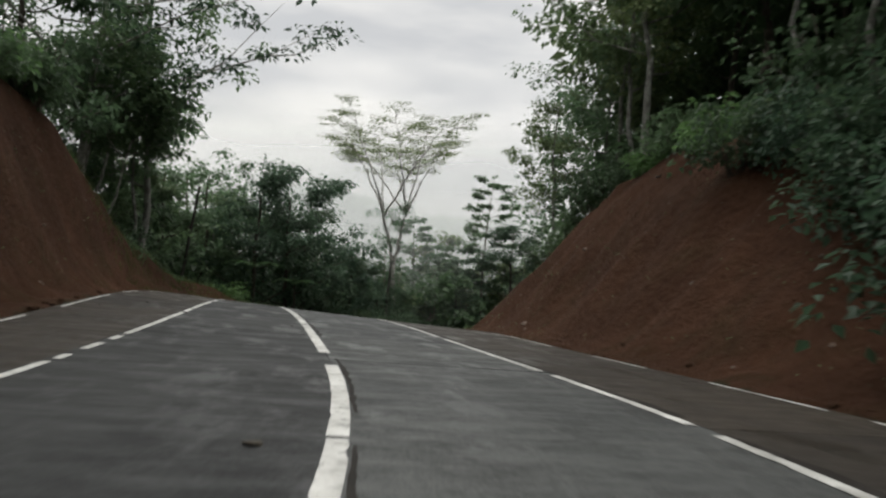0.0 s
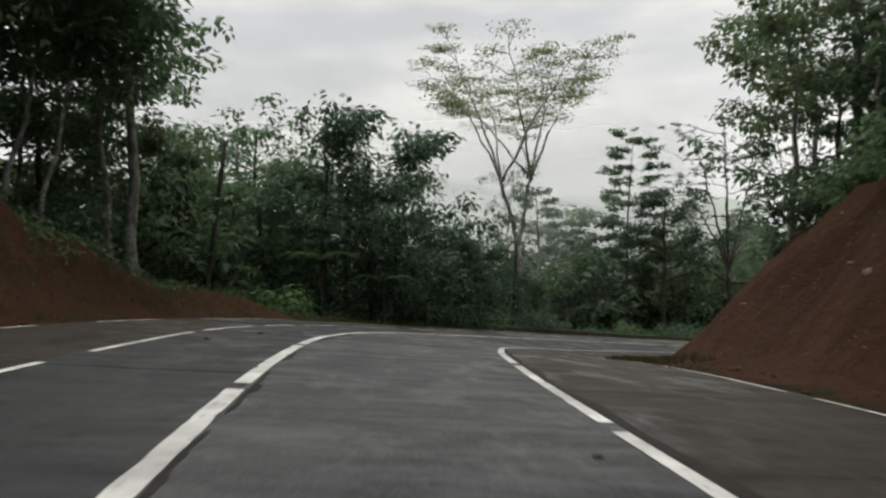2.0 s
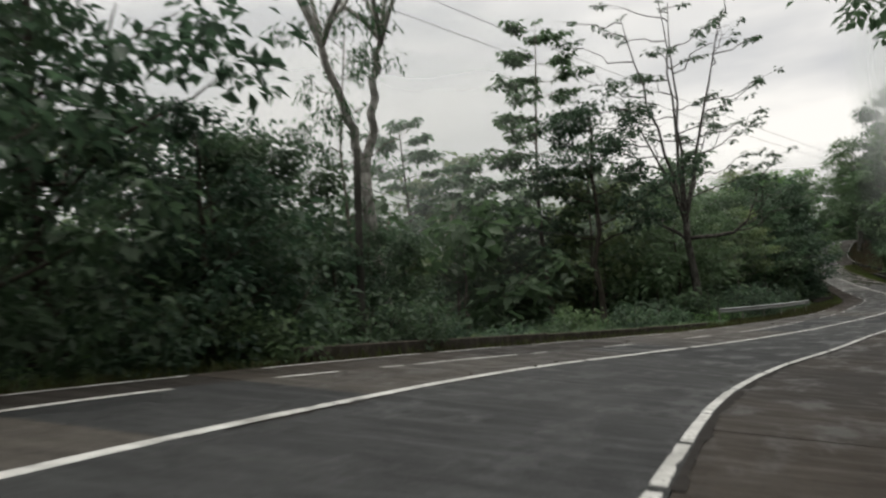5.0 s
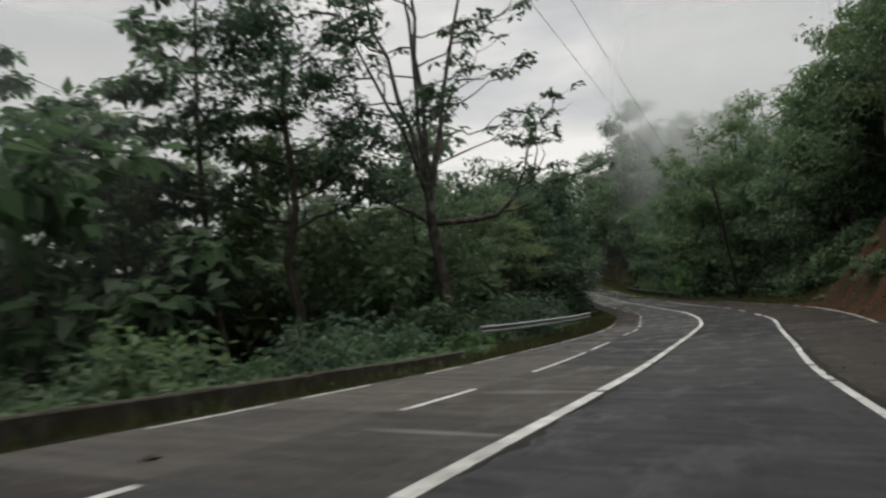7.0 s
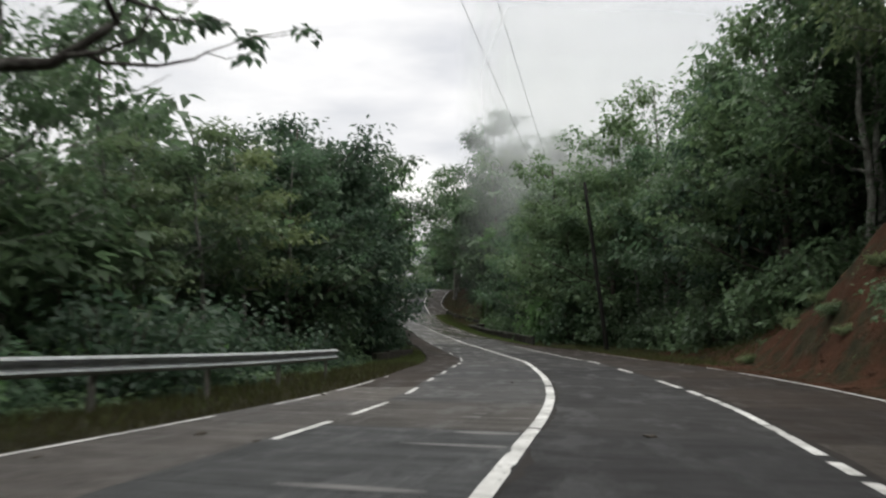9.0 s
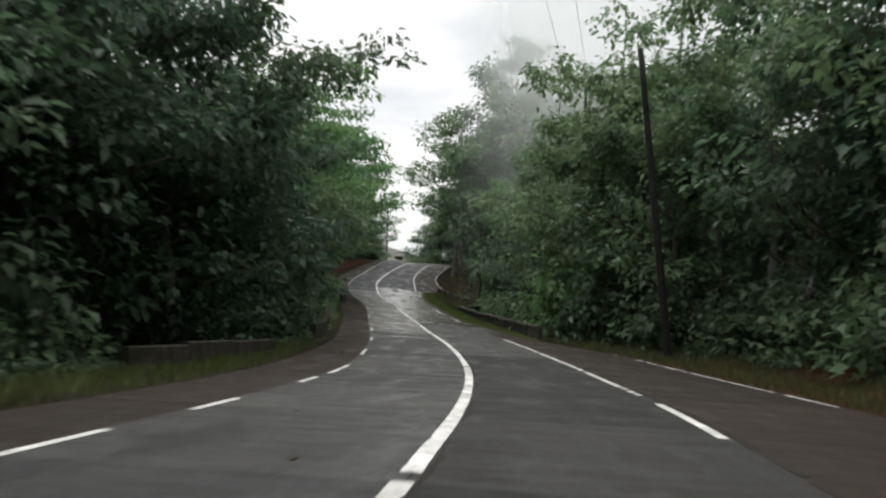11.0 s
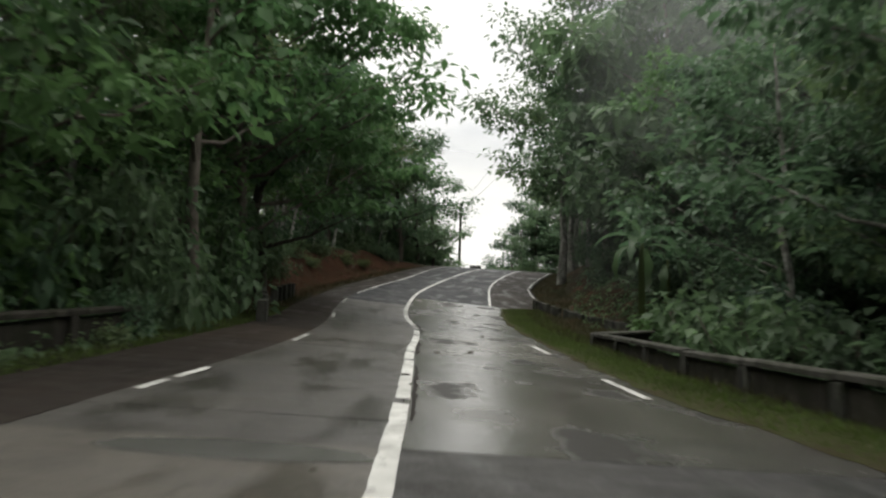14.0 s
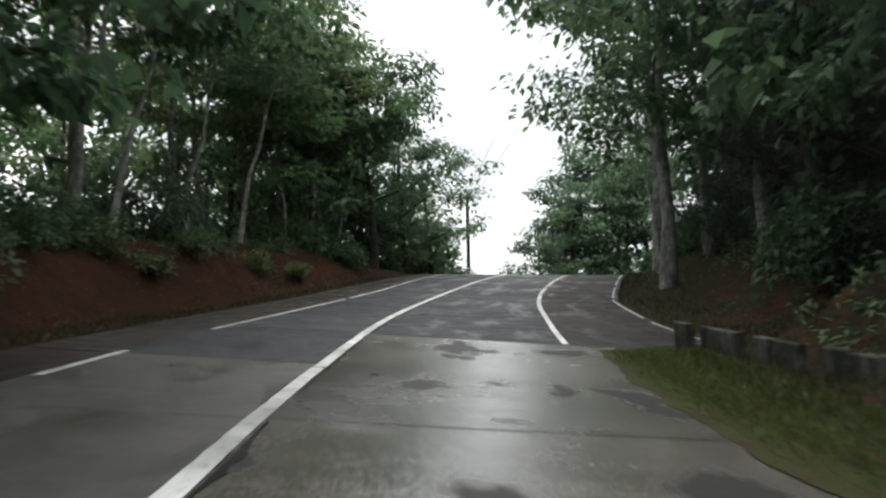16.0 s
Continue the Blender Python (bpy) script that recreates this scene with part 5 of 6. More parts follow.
# single trees that stand out
albizia_limbs = [(1.0, 10, 1.2, 5.6, 1.0), (1.0, 190, 1.4, 5.2, 1.0)]
albizia_limbs += [(i % 2, 40 + 51 * i, 4.2 + 6.0 * ((i * 0.37) % 1.0), 12.4 - 4.6 * ((i * 0.37) % 1.0), 1.15) for i in range(10)]
Kind(open_tree("albizia_tree", "tall sparse umbrella tree with twin pale stems and flat layered crown", 21, 9.6, 0.34, albizia_limbs, LEAF_OLIVE, BARK_SILVER, 8, 0.5, 2.9, plate=(30, 0.26, 1.45))).put(-5.5, 84.3, 1.0, 15, -6.0)
vase_limbs = [(0.86, -16, 5.8, 4.6, 2.4), (1.0, -20, 4.2, 16.0, 1.15), (1.0, 80, 2.4, 18.5, 1.1), (1.0, 168, 3.6, 17.0, 1.1), (0.96, 255, 2.0, 17.5, 1.1), (0.94, 215, 6.2, 9.5, 1.5), (0.9, 45, 6.2, 9.0, 1.5), (0.84, 150, 6.6, 5.0, 1.9)]
Kind(open_tree("spreading_tree", "open spreading tree with dark bare branches and leaf tufts", 23, 8.1, 0.34, vase_limbs, LEAF_DARK, BARK_SPOTTED, 7, 0.28, 5.0, tuft=(9, 0.40, 0.6, 0.3))).put(17.3, 112.3, 1.0, 0, -6.9)
Kind(tiered_tree("layered_tree", "slim tree with tiers of large drooping leaves", 22, 27, 0.2, 0.40, 7.4, 26, LEAF_FOREST, BARK_MID, 0.74)).put(6.3, 113.0, 1.0, 0, -8.5)
Kind(tiered_tree("umbrella_tree", "slim tree with layered umbrella crown below the road", 24, 24.5, 0.26, 0.42, 7.0, 24, LEAF_FOREST, BARK_DARK, 0.55)).put(-4.8, 116.0, 1.0, 0, -12.5)
Kind(tiered_tree("layered_tree", "small tree with drooping layered leaves in the valley", 25, 17, 0.18, 0.35, 6.0, 20, LEAF_FOREST, BARK_DARK, 0.55)).put(1.5, 112.0, 1.0, 0, -9.5)

# pale trunks that lean out over the road
lean_a = Kind(tree("leaning_tree", "slim pale-barked tree leaning out from the bank", 35, 12, 0.11, 0.5, 3.2, LEAF_FOREST, BARK_SILVER, 70, 24, 0.42, 0.95, 0.5, lean=0.30, wide=0.55))
TURN_A = -math.degrees(35 * 2.4)
copies(lean_a, [(48.5, 153.6, 0.6, TURN_A - 60), (67.9, 213.6, 1.0, TURN_A - 15), (71.9, 219.2, 0.95, TURN_A + 60), (65.6, 209.8, 0.95, TURN_A - 40), (73.8, 222.4, 0.9, TURN_A - 5), (62.5, 204.6, 1.15, TURN_A - 50), (63.4, 206.0, 1.1, TURN_A + 10), (70.6, 217.6, 0.85, TURN_A + 120), (-20.4, 44.4, 1.0, TURN_A - 5), (-21.0, 43.3, 1.1, TURN_A + 4), (-21.5, 42.5, 1.05, TURN_A - 12)])
Kind(tree("forest_tree", "thick pale-trunked tree with a dark spreading crown on the bank", 36, 20, 0.34, 0.38, 11.8, LEAF_DARK, BARK_SILVER, 215, 32, 0.40, 1.2, 0.45, lean=0.05, limbs=14, rise=0.2, wide=0.55)).put(-20.4, 41.7, 1.0, -math.degrees(36 * 2.4))

Kind(tree("forest_tree", "tall dense dark tree beside the spreading tree", 37, 19.2, 0.3, 0.42, 5.8, LEAF_DARK, BARK_DARK, 220, 34, 0.34, 0.95, 0.5, limbs=13, wide=0.55)).put(9.4, 110.5, 1.0, 0, -8.5)

copies(b3, [(-9.0, 71.8, 1.2, 0), (-8.3, 76.3, 1.1, 70), (-7.9, 79.6, 1.1, 140), (-7.2, 82.4, 1.1, 220), (-10.5, 69.0, 1.1, 300), (-6.6, 85.6, 1.0, 30), (-5.0, 88.0, 0.9, 90)])
drape = dict(clumps=70, count=22, leaf=0.32, clump_r=0.6, flat=1.0, wide=0.24, droop=0.9)
Kind(tree("drooping_tree", "slim tree with long drooping narrow leaves beside the valley pole", 29, 16, 0.1, 0.35, 2.2, LEAF_FOREST, BARK_MID, limbs=14, rise=0.25, shape=0.3, **drape)).put(-6.6, 83.2, 1.0, 0, -5.5)

copies(b2, [(64.3, 153.0, 1.5, 0, None, 1.7), (66.6, 158.2, 1.5, 90, None, 1.4)])
copies(b1, [(64.6, 150.0, 1.4, 200, None, 1.5), (66.0, 155.6, 1.5, 30, None, 1.6)])
copies(t6, [(-5.6, 81.2, 0.5, 40), (-6.6, 79.4, 0.52, 160), (-4.5, 82.6, 0.44, 280), (-7.6, 82.8, 0.55, 90), (-9.2, 86.2, 0.85, 210), (-13.2, 71.5, 1.3, 0), (-9.4, 80.0, 0.78, 80), (-9.6, 74.6, 0.68, 10), (-8.6, 70.5, 0.55, 250), (-17.5, 74.0, 1.2, 200), (-15.5, 61.5, 1.15, 10), (-13.0, 63.2, 1.0, 190), (-8.8, 72.4, 0.6, 77), (-12.5, 66.5, 0.9, 300), (-11.5, 85.5, 0.7, 30), (-11.2, 78.6, 0.95, 140), (-13.6, 81.0, 1.0, 220)])
copies(t4, [(-21.5, 57.5, 0.9, 0), (-21.5, 36.5, 1.1, 0), (-24.0, 50.0, 0.85, 70)])
copies(t1, [(-19.6, 49.5, 1.25, 150), (84.3, 206.3, 1.4, 200), (89.0, 212.9, 1.4, 90), (93.5, 199.0, 1.45, 10), (86.5, 196.0, 1.35, 300), (15.0, 73.5, 1.35, 60), (13.8, 50.0, 1.2, 100), (12.5, 61.0, 1.2, 170), (9.5, 36.5, 1.0, 20)])
copies(t3, [(-19.3, 47.5, 0.9, 200), (11.6, 48.2, 1.0, 280)])
copies(t5, [(58.6, 184.5, 1.15, 0), (56.5, 178.0, 1.1, 100), (80.5, 186.0, 0.9, 40)])
copies(t1, [(87.5, 207.5, 1.1, 0), (91.5, 216.5, 1.1, 50), (97.0, 225.0, 0.85, 10), (59.6, 124.2, 1.15, 30), (56.0, 116.0, 1.15, 100), (63.0, 133.0, 1.1, 210)])
copies(t4, [(83.2, 233.5, 0.85, 100), (79.6, 228.0, 0.95, 10), (76.0, 222.0, 0.95, 60), (86.8, 243.0, 0.7, 200)])
copies(t4, [(60.0, 191.0, 1.2, 0), (57.5, 196.5, 1.1, 90), (80.0, 262.0, 0.55, 0)])
copies(t4, [(-22.5, 55.0, 1.0, 40), (-26.0, 62.0, 1.15, 200), (-20.5, 63.5, 1.1, 300), (-30.0, 54.0, 1.2, 10), (-24.0, 71.0, 1.25, 90)])

copies(t4, [(99.5, 244.5, 0.75, 0, -4.5), (102.5, 246.0, 1.0, 60, -4.8), (105.5, 245.5, 1.25, 150, -5), (108.5, 247.0, 1.4, 220, -5), (112.0, 247.5, 1.5, 10, -5)])
copies(t6, [(100.5, 250.0, 0.9, 20, -5), (104.0, 250.5, 1.2, 120, -5), (107.0, 251.5, 1.45, 80, -5.5), (111.0, 252.0, 1.6, 260, -5.5), (115.0, 251.0, 1.6, 310, -5.5)])

dark_tall = Kind(tree("forest_tree", "tall dark tree with a pale bare trunk and high crown", 38, 17, 0.2, 0.42, 6.2, LEAF_DARK, BARK_PALE, 190, 32, 0.36, 1.0, 0.45, limbs=12, wide=0.55))
copies(dark_tall, [(40.6, 146.0, 0.95, 0), (46.0, 157.5, 0.85, 240)])
over = dict(clumps=300, count=40, leaf=0.4, clump_r=1.05, flat=0.26, lean=0.03, wide=0.5, droop=0.35)
Kind(tree("overhanging_tree", "broad bright green tree with layered sprays reaching over the road", 44, 16.5, 0.28, 0.2, 7.2, LEAF_BRIGHT, BARK_MID, limbs=26, rise=0.2, shape=0.5, **over)).put(58.4, 187.2, 1.0, 0)

# forest bands: side, from D, to D, offset from the paving, count, kinds, scale
taken = []


def band(side, d_a, d_b, off_a, off_b, count, kinds, lo, hi, seed, gap=2.2, tall=(0.9, 1.2)):
    rng = np.random.default_rng(seed)
    made = tries = 0
    while made < count and tries < count * 12:
        tries += 1
        q = d_a + (d_b - d_a) * rng.random()
        o = off_a + (off_b - off_a) * rng.random()
        u = (pave_right(q) + o) if side > 0 else (pave_left(q) - o)
        x, y, _ = at(q, u)
        dn, un = road_coords(x, y)
        clear = min(un[0] - float(pave_right(dn[0])), 99) if un[0] > 0 else float(pave_left(dn[0])) - un[0]
        if clear < off_a * 0.9 or any((x - a)**2 + (y - b)**2 < gap * gap for a, b in taken):
            continue
        taken.append((x, y))
        kinds[int(rng.random() * len(kinds))].put(x, y, lo + (hi - lo) * rng.random(), 360 * rng.random(), None, tall[0] + (tall[1] - tall[0]) * rng.random())
        made += 1


# over the cut on the right, round the inside of the bend
band(1, -18, 44, 8.0, 12, 16, [t1, t3, t3, t7], 0.8, 1.15, 101, 2.6)
band(1, -18, 60, 12, 30, 40, [f1, f2, f3], 0.9, 1.25, 102, 2.8)
band(1, 60, 135, 7, 11, 16, [t1, t3, t7, t4], 0.75, 1.0, 103, 2.8)
band(1, 60, 150, 11, 34, 44, [f1, f2, f3], 0.9, 1.25, 104, 3.0)
# over the cut on the left
band(-1, -18, 30, 5.0, 8, 8, [t1, t3, t4], 0.7, 1.0, 105, 2.6)
band(-1, -18, 27, 7.5, 24, 24, [f1, f2], 0.8, 1.1, 135, 2.6)
band(-1, 34, 48, 10, 16, 4, [t3, t1, t3], 0.75, 1.0, 106, 2.6)
band(-1, 40, 58, 18, 38, 14, [f2, f3, f2], 0.6, 0.85, 136, 2.8)
# beyond the bend, the valley side
band(-1, 48, 74, 9, 18, 10, [t4, t6, t7], 0.65, 0.95, 107, 2.8)
band(-1, 46, 78, 18, 40, 22, [f2, f1, f3], 0.85, 1.2, 137, 3.0)
band(-1, 82, 112, 16, 44, 16, [f2, f3], 0.6, 0.85, 108, 3.4)
band(-1, 144, 168, 6.0, 11, 12, [t6], 1.05, 1.35, 158, 2.2)
band(-1, 118, 150, 6.5, 12, 12, [t4, t4, t1, t7], 0.55, 0.8, 109, 2.6)
band(-1, 112, 200, 12, 34, 34, [f1, f2, f3], 0.75, 1.05, 110, 3.2)
# right side to the bridge and past it
band(1, 140, 172, 6.5, 12, 15, [t6, t4, t1, t6], 1.05, 1.3, 140, 2.6)
band(1, 164, 182, 6.5, 9.5, 5, [t1, t4], 1.2, 1.35, 163, 3.0)
band(1, 138, 206, 6.5, 12, 20, [t4, t3, t7, t1, t6], 0.75, 1.0, 111, 2.4)
band(1, 136, 212, 12, 34, 34, [f1, f2, f3], 0.95, 1.3, 112, 3.0)
band(1, 222, 250, 5.5, 11, 13, [t4, t1, t4], 0.8, 1.15, 113, 2.2)
band(1, 212, 256, 11, 30, 24, [f1, f2], 0.85, 1.2, 118, 2.8)
# left side past the bridge
band(-1, 158, 174, 5.5, 10, 8, [t6], 0.9, 1.2, 114, 2.2)
band(-1, 173, 180, 4.8, 9, 4, [t6, t4], 0.95, 1.15, 165, 2.2)
band(-1, 180, 192, 4.6, 9, 6, [t5, t5, t4], 0.95, 1.2, 119, 2.2)
band(-1, 188, 206, 4.6, 10, 6, [t5, t5, t7], 0.85, 1.05, 117, 2.6)
band(-1, 206, 246, 4.6, 9, 16, [t7, t7, t7, t5], 0.75, 1.0, 115, 2.0)
band(-1, 214, 252, 6.6, 9.8, 11, [t4, t7, t4], 0.75, 1.0, 157, 1.8)
band(-1, 200, 262, 9, 28, 10, [f1, f2, f3], 0.75, 1.0, 116, 2.6)
Kind(tree("tall_tree", "very tall emergent tree above the forest", 26, 28, 0.4, 0.35, 6.4, LEAF_FOREST, BARK_MID, 190, 34, 0.6, 1.5, 0.55, wide=0.58)).put(90.5, 204.4, 1.06, 0)
band(1, 218, 262, 8.5, 24, 30, [f1, f2, f3, f2], 0.95, 1.25, 160, 2.4)
band(-1, 216, 262, 8.5, 22, 10, [f3, f2, f3], 0.65, 0.85, 161, 2.4)
band(-1, 238, 263, 4.2, 9, 12, [f4, f2, f4], 0.55, 0.8, 164, 1.8)
# low thickets that close the forest below the crowns
band(-1, 160, 204, 8.5, 24, 26, [f4, f5], 0.8, 1.2, 150, 2.0)
band(-1, 204, 262, 7.0, 24, 40, [f4, f5], 0.6, 0.9, 156, 1.6)
band(1, 210, 262, 7.5, 22, 36, [f4, f5], 0.8, 1.2, 162, 1.8)
band(1, 138, 262, 9, 26, 60, [f4, f5], 0.8, 1.2, 151, 2.0)
band(1, -10, 138, 11, 24, 40, [f4, f5], 0.7, 1.1, 152, 2.2)
band(-1, 0, 60, 10, 28, 26, [f4, f5], 0.8, 1.2, 153, 2.0)
band(-1, 56, 120, 15, 46, 60, [f5, f4, f5], 0.9, 1.5, 154, 2.2)
band(-1, 112, 165, 9, 26, 30, [f4, f5], 0.9, 1.3, 155, 2.0)
# undergrowth
band(1, 0, 9, 1.8, 5, 9, [b1, b3, b3], 0.7, 1.0, 200, 1.2)
band(1, 4, 15, 3.8, 7.6, 22, [b3, b1, b3], 0.6, 0.9, 231, 1.0)
band(1, 14, 20, 5.6, 8.0, 9, [b3, b1], 0.5, 0.8, 232, 1.0)
band(-1, 174, 208, 2.4, 4.8, 28, [b1, b2, b1, b3], 0.9, 1.2, 233, 1.1, (1.2, 1.9))
band(1, 6, 20, 6.8, 9.5, 12, [g1, g3, g2, g1], 0.8, 1.2, 230, 1.3)
band(1, 10, 60, 7.2, 11, 18, [g1, g3, g2], 0.6, 1.0, 201, 1.4)
band(1, 60, 140, 6.2, 10, 22, [g1, g3, g2], 0.7, 1.1, 202, 1.4)
band(-1, 0, 34, 4.4, 8, 14, [g1, g2, g3], 0.6, 1.0, 203, 1.3)
band(-1, 36, 75, 4.5, 10, 24, [b1, b3, b4, b2], 0.6, 1.1, 204, 1.3)
band(-1, 66, 80, 1.3, 2.2, 8, [b3, b4, b1], 0.45, 0.7, 246, 1.0)
band(-1, 68, 83, 3.0, 8, 13, [b3, b3, b1], 0.5, 0.8, 205, 1.4)
band(-1, 83, 104, 3.0, 8, 19, [b1, b2, b3, b2], 0.5, 0.8, 249, 1.4)
band(-1, 104, 140, 4.2, 8, 21, [b1, b3, b2, b3], 0.6, 1.1, 206, 1.5)
band(-1, 140, 166, 5.0, 9, 15, [g3, g1, g3], 0.7, 1.1, 244, 1.5)
band(1, 98, 128, 2.2, 5.5, 11, [b4, b4, b1], 0.35, 0.65, 242, 1.2)
band(1, 129, 142, 2.0, 5.0, 9, [b4], 0.28, 0.45, 247, 1.0)
band(1, 140, 174, 5.0, 9, 22, [g1, g3, g1], 0.8, 1.3, 207, 1.4)
band(1, 170, 203, 4.6, 8, 20, [g2, g3, g1, g3], 0.8, 1.3, 208, 1.4)
band(-1, 160, 198, 3.7, 7, 25, [b3, b1, b3], 0.8, 1.2, 209, 1.4)
band(-1, 197, 213, 3.4, 6, 9, [b3, b1], 0.7, 1.0, 220, 1.2)
band(-1, 208, 250, 3.9, 7.5, 34, [b4, b1, b3, b1], 0.5, 0.95, 210, 1.1)
band(-1, 213, 244, 2.2, 4.2, 16, [b4, b4, b1], 0.4, 0.75, 240, 1.0)
band(1, 240, 262, 2.4, 6, 10, [b1, b3], 0.7, 1.1, 241, 1.1)
band(1, 203, 222, 7.5, 12, 12, [g2, g1, g3], 0.8, 1.2, 211, 1.3)
band(1, 204, 222, 9.5, 14, 9, [t4, t1, t4], 0.85, 1.1, 243, 2.0)
band(1, 224, 256, 4.6, 8.5, 22, [b4, b1, b3], 0.6, 1.0, 221, 1.2)
band(-1, 166, 192, 1.0, 1.9, 16, [b4, b4, b1], 0.3, 0.5, 245, 0.9)
Far.build()

copies(b1, [(98.0, 243.0, 1.2, 0, -3.6), (101.0, 244.0, 1.4, 50, -3.6), (104.0, 243.5, 1.5, 100, -3.6), (107.0, 244.5, 1.5, 200, -3.8), (95.5, 245.5, 0.9, 250, -3.4), (110.0, 245.0, 1.6, 300, -3.8)])

# bananas and ferns
nana = Kind(banana("banana plant with long torn leaves behind the parapet", 41, 3.5, 2.1))
copies(nana, [(72.5, 178.5, 1.04, 20), (66.5, 152.2, 0.85, 70), (75.4, 180.9, 0.9, 200), (3.95, 97.4, 0.6, 150), (51.0, 162.6, 0.95, 120)])
fern = Kind(tree_fern("tree fern with arching feathery fronds", 42, 3.6))
copies(fern, [(-14.6, 58.5, 1.0, 0), (-12.0, 61.5, 0.8, 50)])


def liana(x, y, top, low, seed):
    rng = np.random.default_rng(seed)
    s = np.linspace(0, 1, 12)[:, None]
    p = np.array([x, y, top]) + np.array([rng.normal() * 0.4, rng.normal() * 0.4, low - top]) * s + np.array([0.25, 0.1, 0]) * np.sin(s * 5 + seed)
    v, f = tube(p, np.full(12, 0.025), 5)
    vine = tagged(new("liana"), "thin liana hanging from a tree crown", "liana", "hanging lianas")
    child("stem", mesh_of("stem", v, f, BARK_DARK, True), vine)
    lv, lt = leaves(rng, p[2:], np.full(10, 0.22), 7, 0.2, 1.3)
    child("foliage", quick_mesh("foliage", lv, lt, LEAF_FOREST), vine)


for k, (x, y, top, low) in enumerate(((11.2, 71.5, 14.5, 8.0), (11.9, 72.3, 15.0, 6.8), (12.6, 71.8, 14.0, 7.5), (13.2, 70.6, 14.5, 6.0), (14.0, 71.2, 14.0, 7.0))):
    liana(x, y, top, low, k + 1)


def far_forest():
    """The canopy that covers the hills and the valley away from the road."""
    rng = np.random.default_rng(81)
    x, y = 30 + 230 * (2 * rng.random(6000) - 1), 105 + 260 * (2 * rng.random(6000) - 1)
    dd, uu = road_coords(x, y)
    away = np.abs(uu) + np.maximum(D0 - dd, 0) + np.maximum(dd - D_END, 0)
    keep = (away > 38) & (rng.random(6000) < np.clip(1.25 - away / 260, 0.25, 1))
    x, y = x[keep][:1900], y[keep][:1900]
    z = heights(x, y)[0]
    n = len(x)
    size = 0.8 + 0.6 * rng.random(n)
    spots, radii = [], []
    for k in range(7):
        a, r = rng.random(n) * 6.28, 3.0 * np.sqrt(rng.random(n)) * size
        spots.append(np.stack([x + np.cos(a) * r, y + np.sin(a) * r, z + (4.0 + 5.5 * rng.random(n) - 0.5 * r) * size], 1))
        radii.append(1.9 * size)
    v, t = leaves(rng, np.concatenate(spots), np.concatenate(radii), 8, 1.9, 0.6, 0.7)
    tagged(new("far_forest", quick_mesh("far_forest", v, t, LEAF_DARK)), "dark forest canopy over the hills and valley", "forest", kind="stuff")


far_forest()


# ---- grass, weeds and loose stones ----
def scatter(name, label, category, mat, seed, zones, size, up=False):
    """Blades or small leaves over stretches of the verge: (side, from D, to D, from offset, to offset, count)."""
    rng = np.random.default_rng(seed)
    px = []
    for side, a, b, o0, o1, n in zones:
        q = a + (b - a) * rng.random(n)
        o = o0 + (o1 - o0) * rng.random(n)
        u = np.where(side > 0, pave_right(q) + o, pave_left(q) - o)
        px.append(at(q, u))
    p = np.concatenate(px)
    p[:, 2] = heights(p[:, 0], p[:, 1])[0]
    n = len(p)
    if up:
        a = rng.random(n) * 6.28
        h = size * (0.5 + rng.random(n))
        s = np.stack([np.cos(a), np.sin(a), 0 * a], 1) * 0.018
        tip = p + np.stack([rng.normal(size=n) * 0.35 * h, rng.normal(size=n) * 0.35 * h, h], 1)
        v = np.stack([p - s, p + s, tip], 1).reshape(-1, 3)
        t = np.arange(3 * n).reshape(-1, 3)
    else:
        v, t = leaves(rng, p + [0, 0, 0.15], np.full(n, 0.35), 3, size, 0.6)
    tagged(new(name, quick_mesh(name, v, t, mat)), label, category, kind="stuff")


scatter("grass", "rough grass tufts along the road verge", "grass", GRASS, 51,
        [(-1, 36, 52, 1.0, 8, 7000), (-1, 52, 108, 0.1, 2.4, 3500), (-1, 100, 140, 0.5, 3.6, 1300), (-1, 140, 165, 0.2, 3, 3000), (1, 140, 172, 0.3, 5, 3500)], 0.22, True)
scatter("dry_grass", "dry brown grass and dead stalks on the verge", "grass", DRY_GRASS, 56,
        [(-1, 52, 108, 0.1, 2.2, 4500), (-1, 100, 142, 0.0, 3.4, 9000), (1, 40, 62, 0.1, 2.4, 1800), (1, 140, 172, 0.1, 5, 5000), (1, 176, 224, 1.3, 4.6, 9000), (-1, 200, 240, 0.2, 2.0, 3000), (1, 222, 250, 0.2, 2.5, 2500)], 0.16, True)
scatter("moss_grass", "short bright moss and grass along the bridge kerb", "grass", MOSS_BLADE, 52, [(1, 174, 200, -0.1, 1.75, 12000), (1, 198, 220, -0.15, 2.3, 12000), (-1, 184, 206, 0.0, 1.6, 5000)], 0.07, True)
scatter("undergrowth", "leafy creepers and weeds on the forest floor", "undergrowth", LEAF_FOREST, 53,
        [(-1, 70, 101, 1.1, 1.8, 900), (-1, 168, 192, 0.9, 1.6, 500), (1, -10, 60, 8, 14, 2600), (-1, -10, 40, 5, 12, 1800), (-1, 40, 70, 2.5, 10, 2600), (-1, 68, 106, 1.0, 9, 4200), (-1, 104, 165, 3.2, 10, 4200), (1, 60, 140, 7, 13, 2600),
         (1, 140, 176, 4.2, 11, 3000), (1, 172, 202, 3.2, 9, 2800), (1, 202, 212, 5.6, 10, 700), (-1, 160, 206, 1.2, 9, 4200), (-1, 204, 250, 3.2, 10, 2400), (1, 208, 256, 4, 11, 2600)], 0.24)


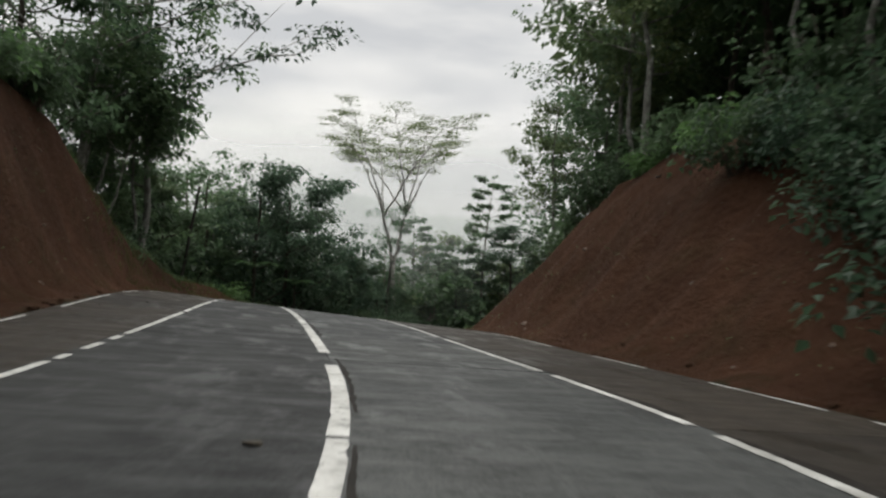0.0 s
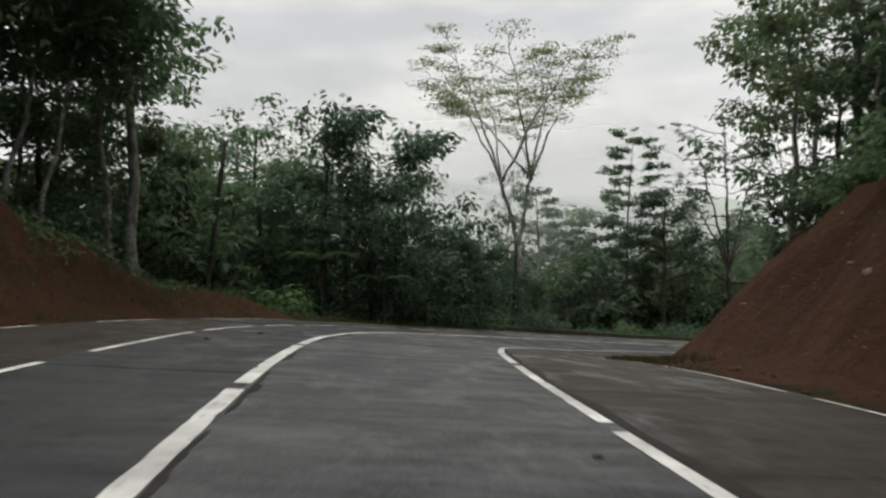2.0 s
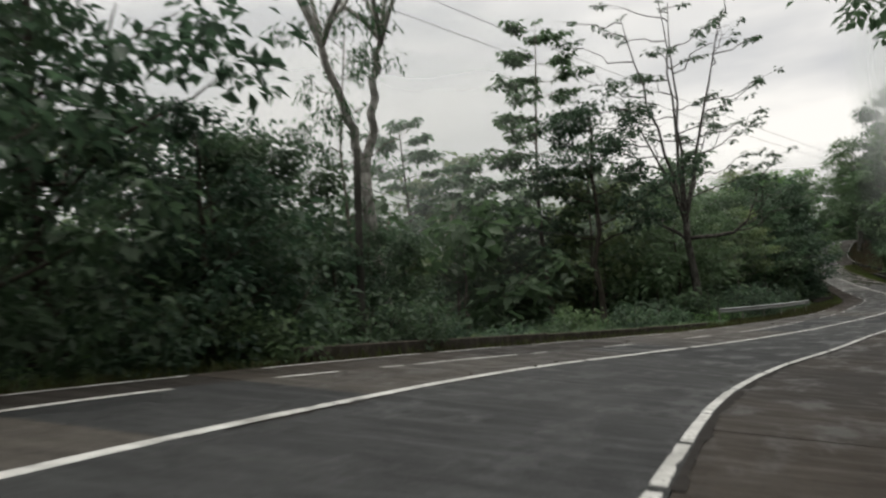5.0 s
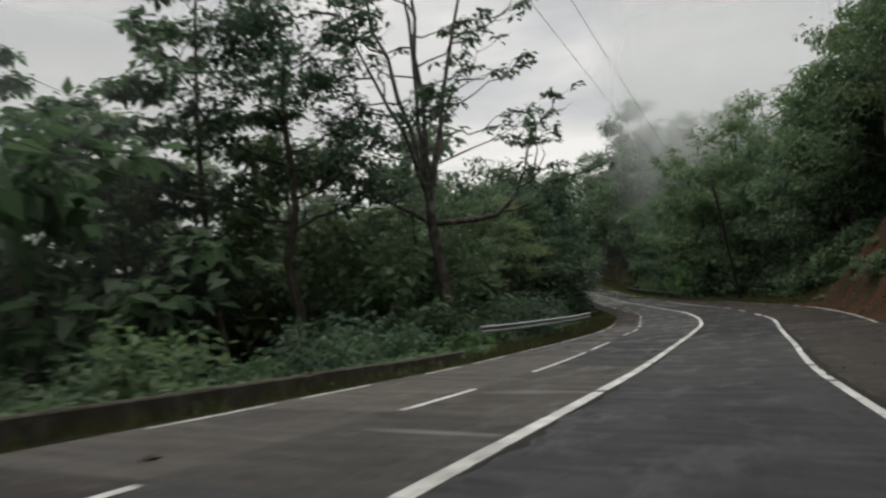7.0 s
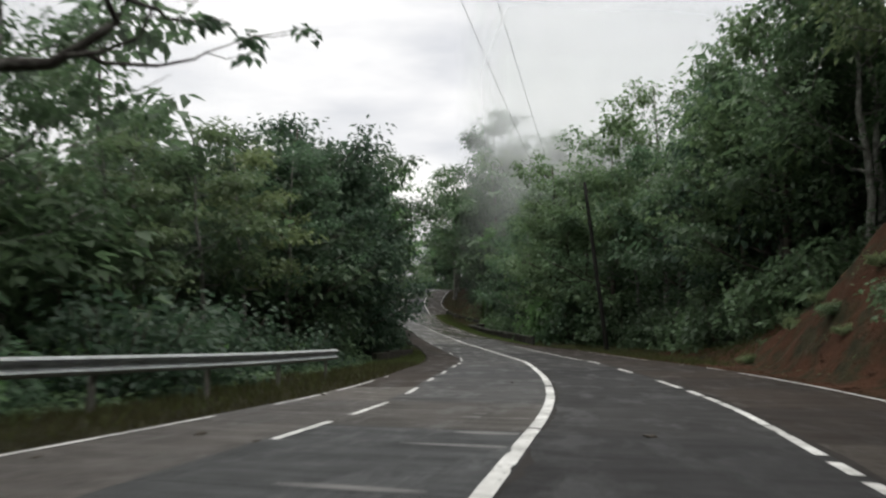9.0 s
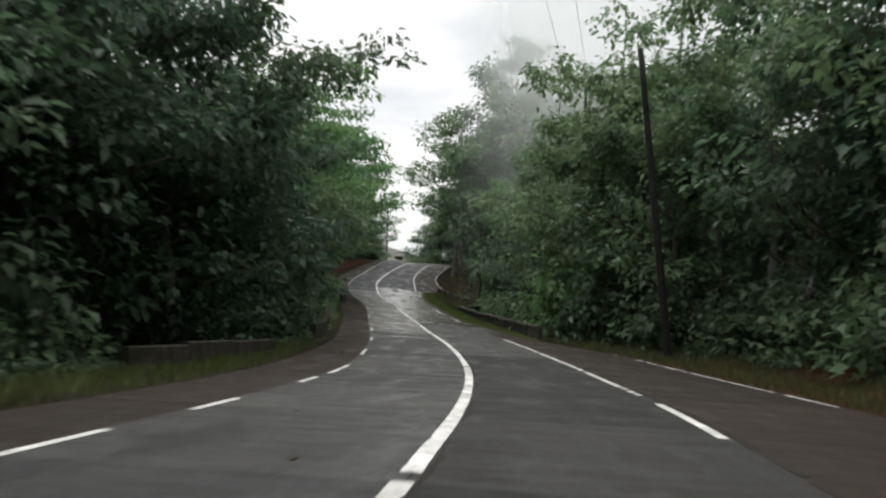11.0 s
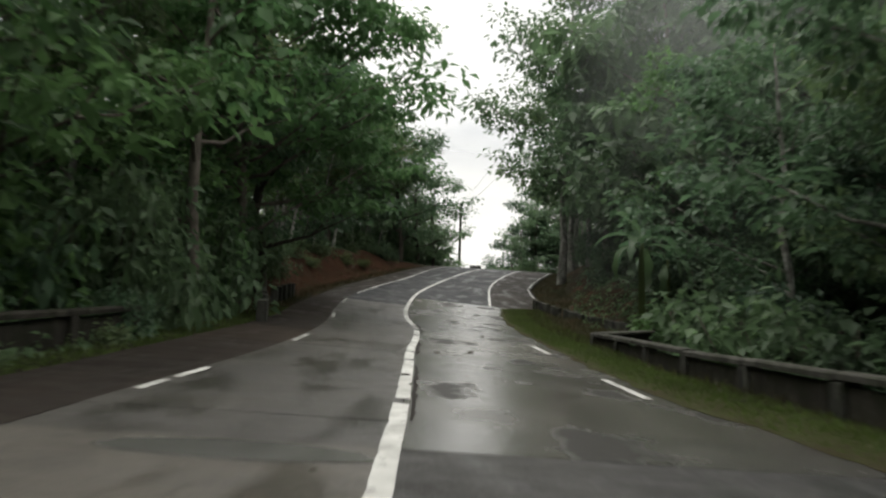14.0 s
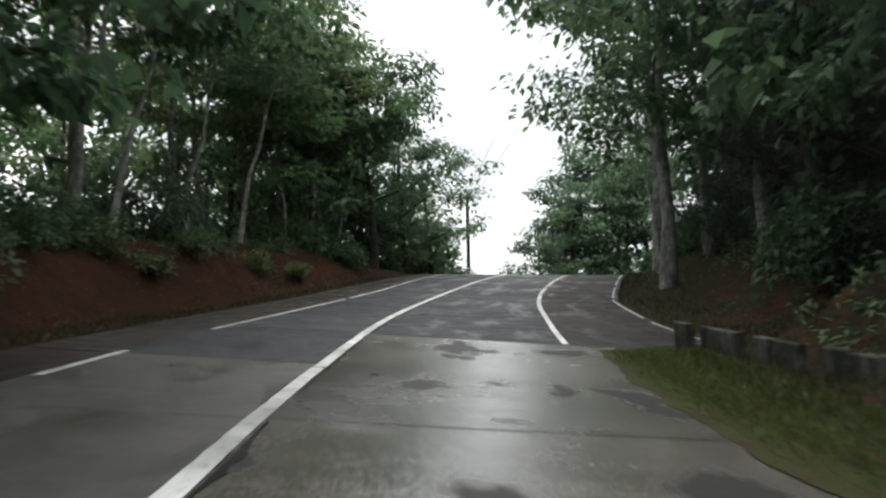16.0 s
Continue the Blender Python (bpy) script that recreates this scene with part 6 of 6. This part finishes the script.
def road_litter():
    """Clods and leaves lying on the concrete."""
    rng = np.random.default_rng(63)
    pieces = []
    for i in range(70):
        q = rng.random() * 225
        p = at(q, float(pave_left(q)) + 0.2 + rng.random() * (float(pave_right(q) - pave_left(q)) - 0.4), 0.012)
        r = 0.02 + 0.06 * rng.random()**2
        bm = bmesh.new()
        bmesh.ops.create_icosphere(bm, subdivisions=1, radius=r)
        v = np.array([w.co[:] for w in bm.verts]) * (1 + 0.3 * rng.normal(size=(len(bm.verts), 1))) * [1.3, 1, 0.45] + p
        pieces.append((v, [tuple(w.index for w in f.verts) for f in bm.faces]))
        bm.free()
    v, f = joined(pieces)
    tagged(new("road_litter", mesh_of("road_litter", v, f, BARK_DARK)), "dark clods and dead leaves lying on the road", "litter", kind="stuff")


road_litter()


def stones():
    rng = np.random.default_rng(61)
    pieces = []
    for side, a, b, o0, o1, n in ((1, 0, 44, 0.1, 1.3, 130), (-1, 0, 52, 0.1, 1.6, 150), (1, 90, 118, 0.2, 1.2, 40), (1, 118, 146, 0.1, 1.9, 150), (-1, 205, 235, 0.3, 1.4, 40)):
        for i in range(n):
            q, o = a + (b - a) * rng.random(), o0 + (o1 - o0) * rng.random()
            p = at(q, (pave_right(q) + o) if side > 0 else (pave_left(q) - o))
            p[2] = ground_z(p[0], p[1])
            r = 0.03 + 0.10 * rng.random()**3
            bm = bmesh.new()
            bmesh.ops.create_icosphere(bm, subdivisions=1, radius=r)
            v = np.array([w.co[:] for w in bm.verts]) * (1 + 0.25 * rng.normal(size=(len(bm.verts), 1))) * [1, 1, 0.7] + p
            pieces.append((v, [tuple(w.index for w in f.verts) for f in bm.faces]))
            bm.free()
    v, f = joined(pieces)
    tagged(new("loose_stones", mesh_of("loose_stones", v, f, RED_EARTH)), "loose earth clods and stones below the cut", "stones", kind="stuff")


stones()


def embedded_stones():
    """Pale stones that stick out of the bare cuts."""
    rng = np.random.default_rng(71)
    pieces = []
    for side, a, b, o0, o1, n in ((1, 4, 46, 1.2, 7.4, 170), (-1, 0, 36, 1.4, 4.0, 50), (1, 95, 135, 1.5, 5.5, 40), (-1, 206, 236, 1.6, 3.4, 40)):
        for i in range(n):
            q, o = a + (b - a) * rng.random(), o0 + (o1 - o0) * rng.random()
            p = at(q, (pave_right(q) + o) if side > 0 else (pave_left(q) - o))
            p[2] = ground_z(p[0], p[1])
            r = 0.025 + 0.10 * rng.random()**4
            bm = bmesh.new()
            bmesh.ops.create_icosphere(bm, subdivisions=1, radius=r)
            v = np.array([w.co[:] for w in bm.verts]) * (1 + 0.25 * rng.normal(size=(len(bm.verts), 1))) * [1.2, 1, 0.7] + p
            pieces.append((v, [tuple(w.index for w in f.verts) for f in bm.faces]))
            bm.free()
    v, f = joined(pieces)
    tagged(new("embedded_stones", mesh_of("embedded_stones", v, f, PALE_STONE)), "pale weathered stones sticking out of the red cut", "stones", kind="stuff")


embedded_stones()
scatter("weeds", "sparse weeds and seedlings on the red cuts", "weeds", LEAF_OLIVE, 55,
        [(1, 0, 46, 0.9, 7.5, 260), (-1, 0, 36, 1.2, 4.2, 160), (1, 95, 140, 1.0, 6, 220), (-1, 204, 240, 1.2, 3.8, 420), (1, 224, 250, 1.0, 4, 300)], 0.08)
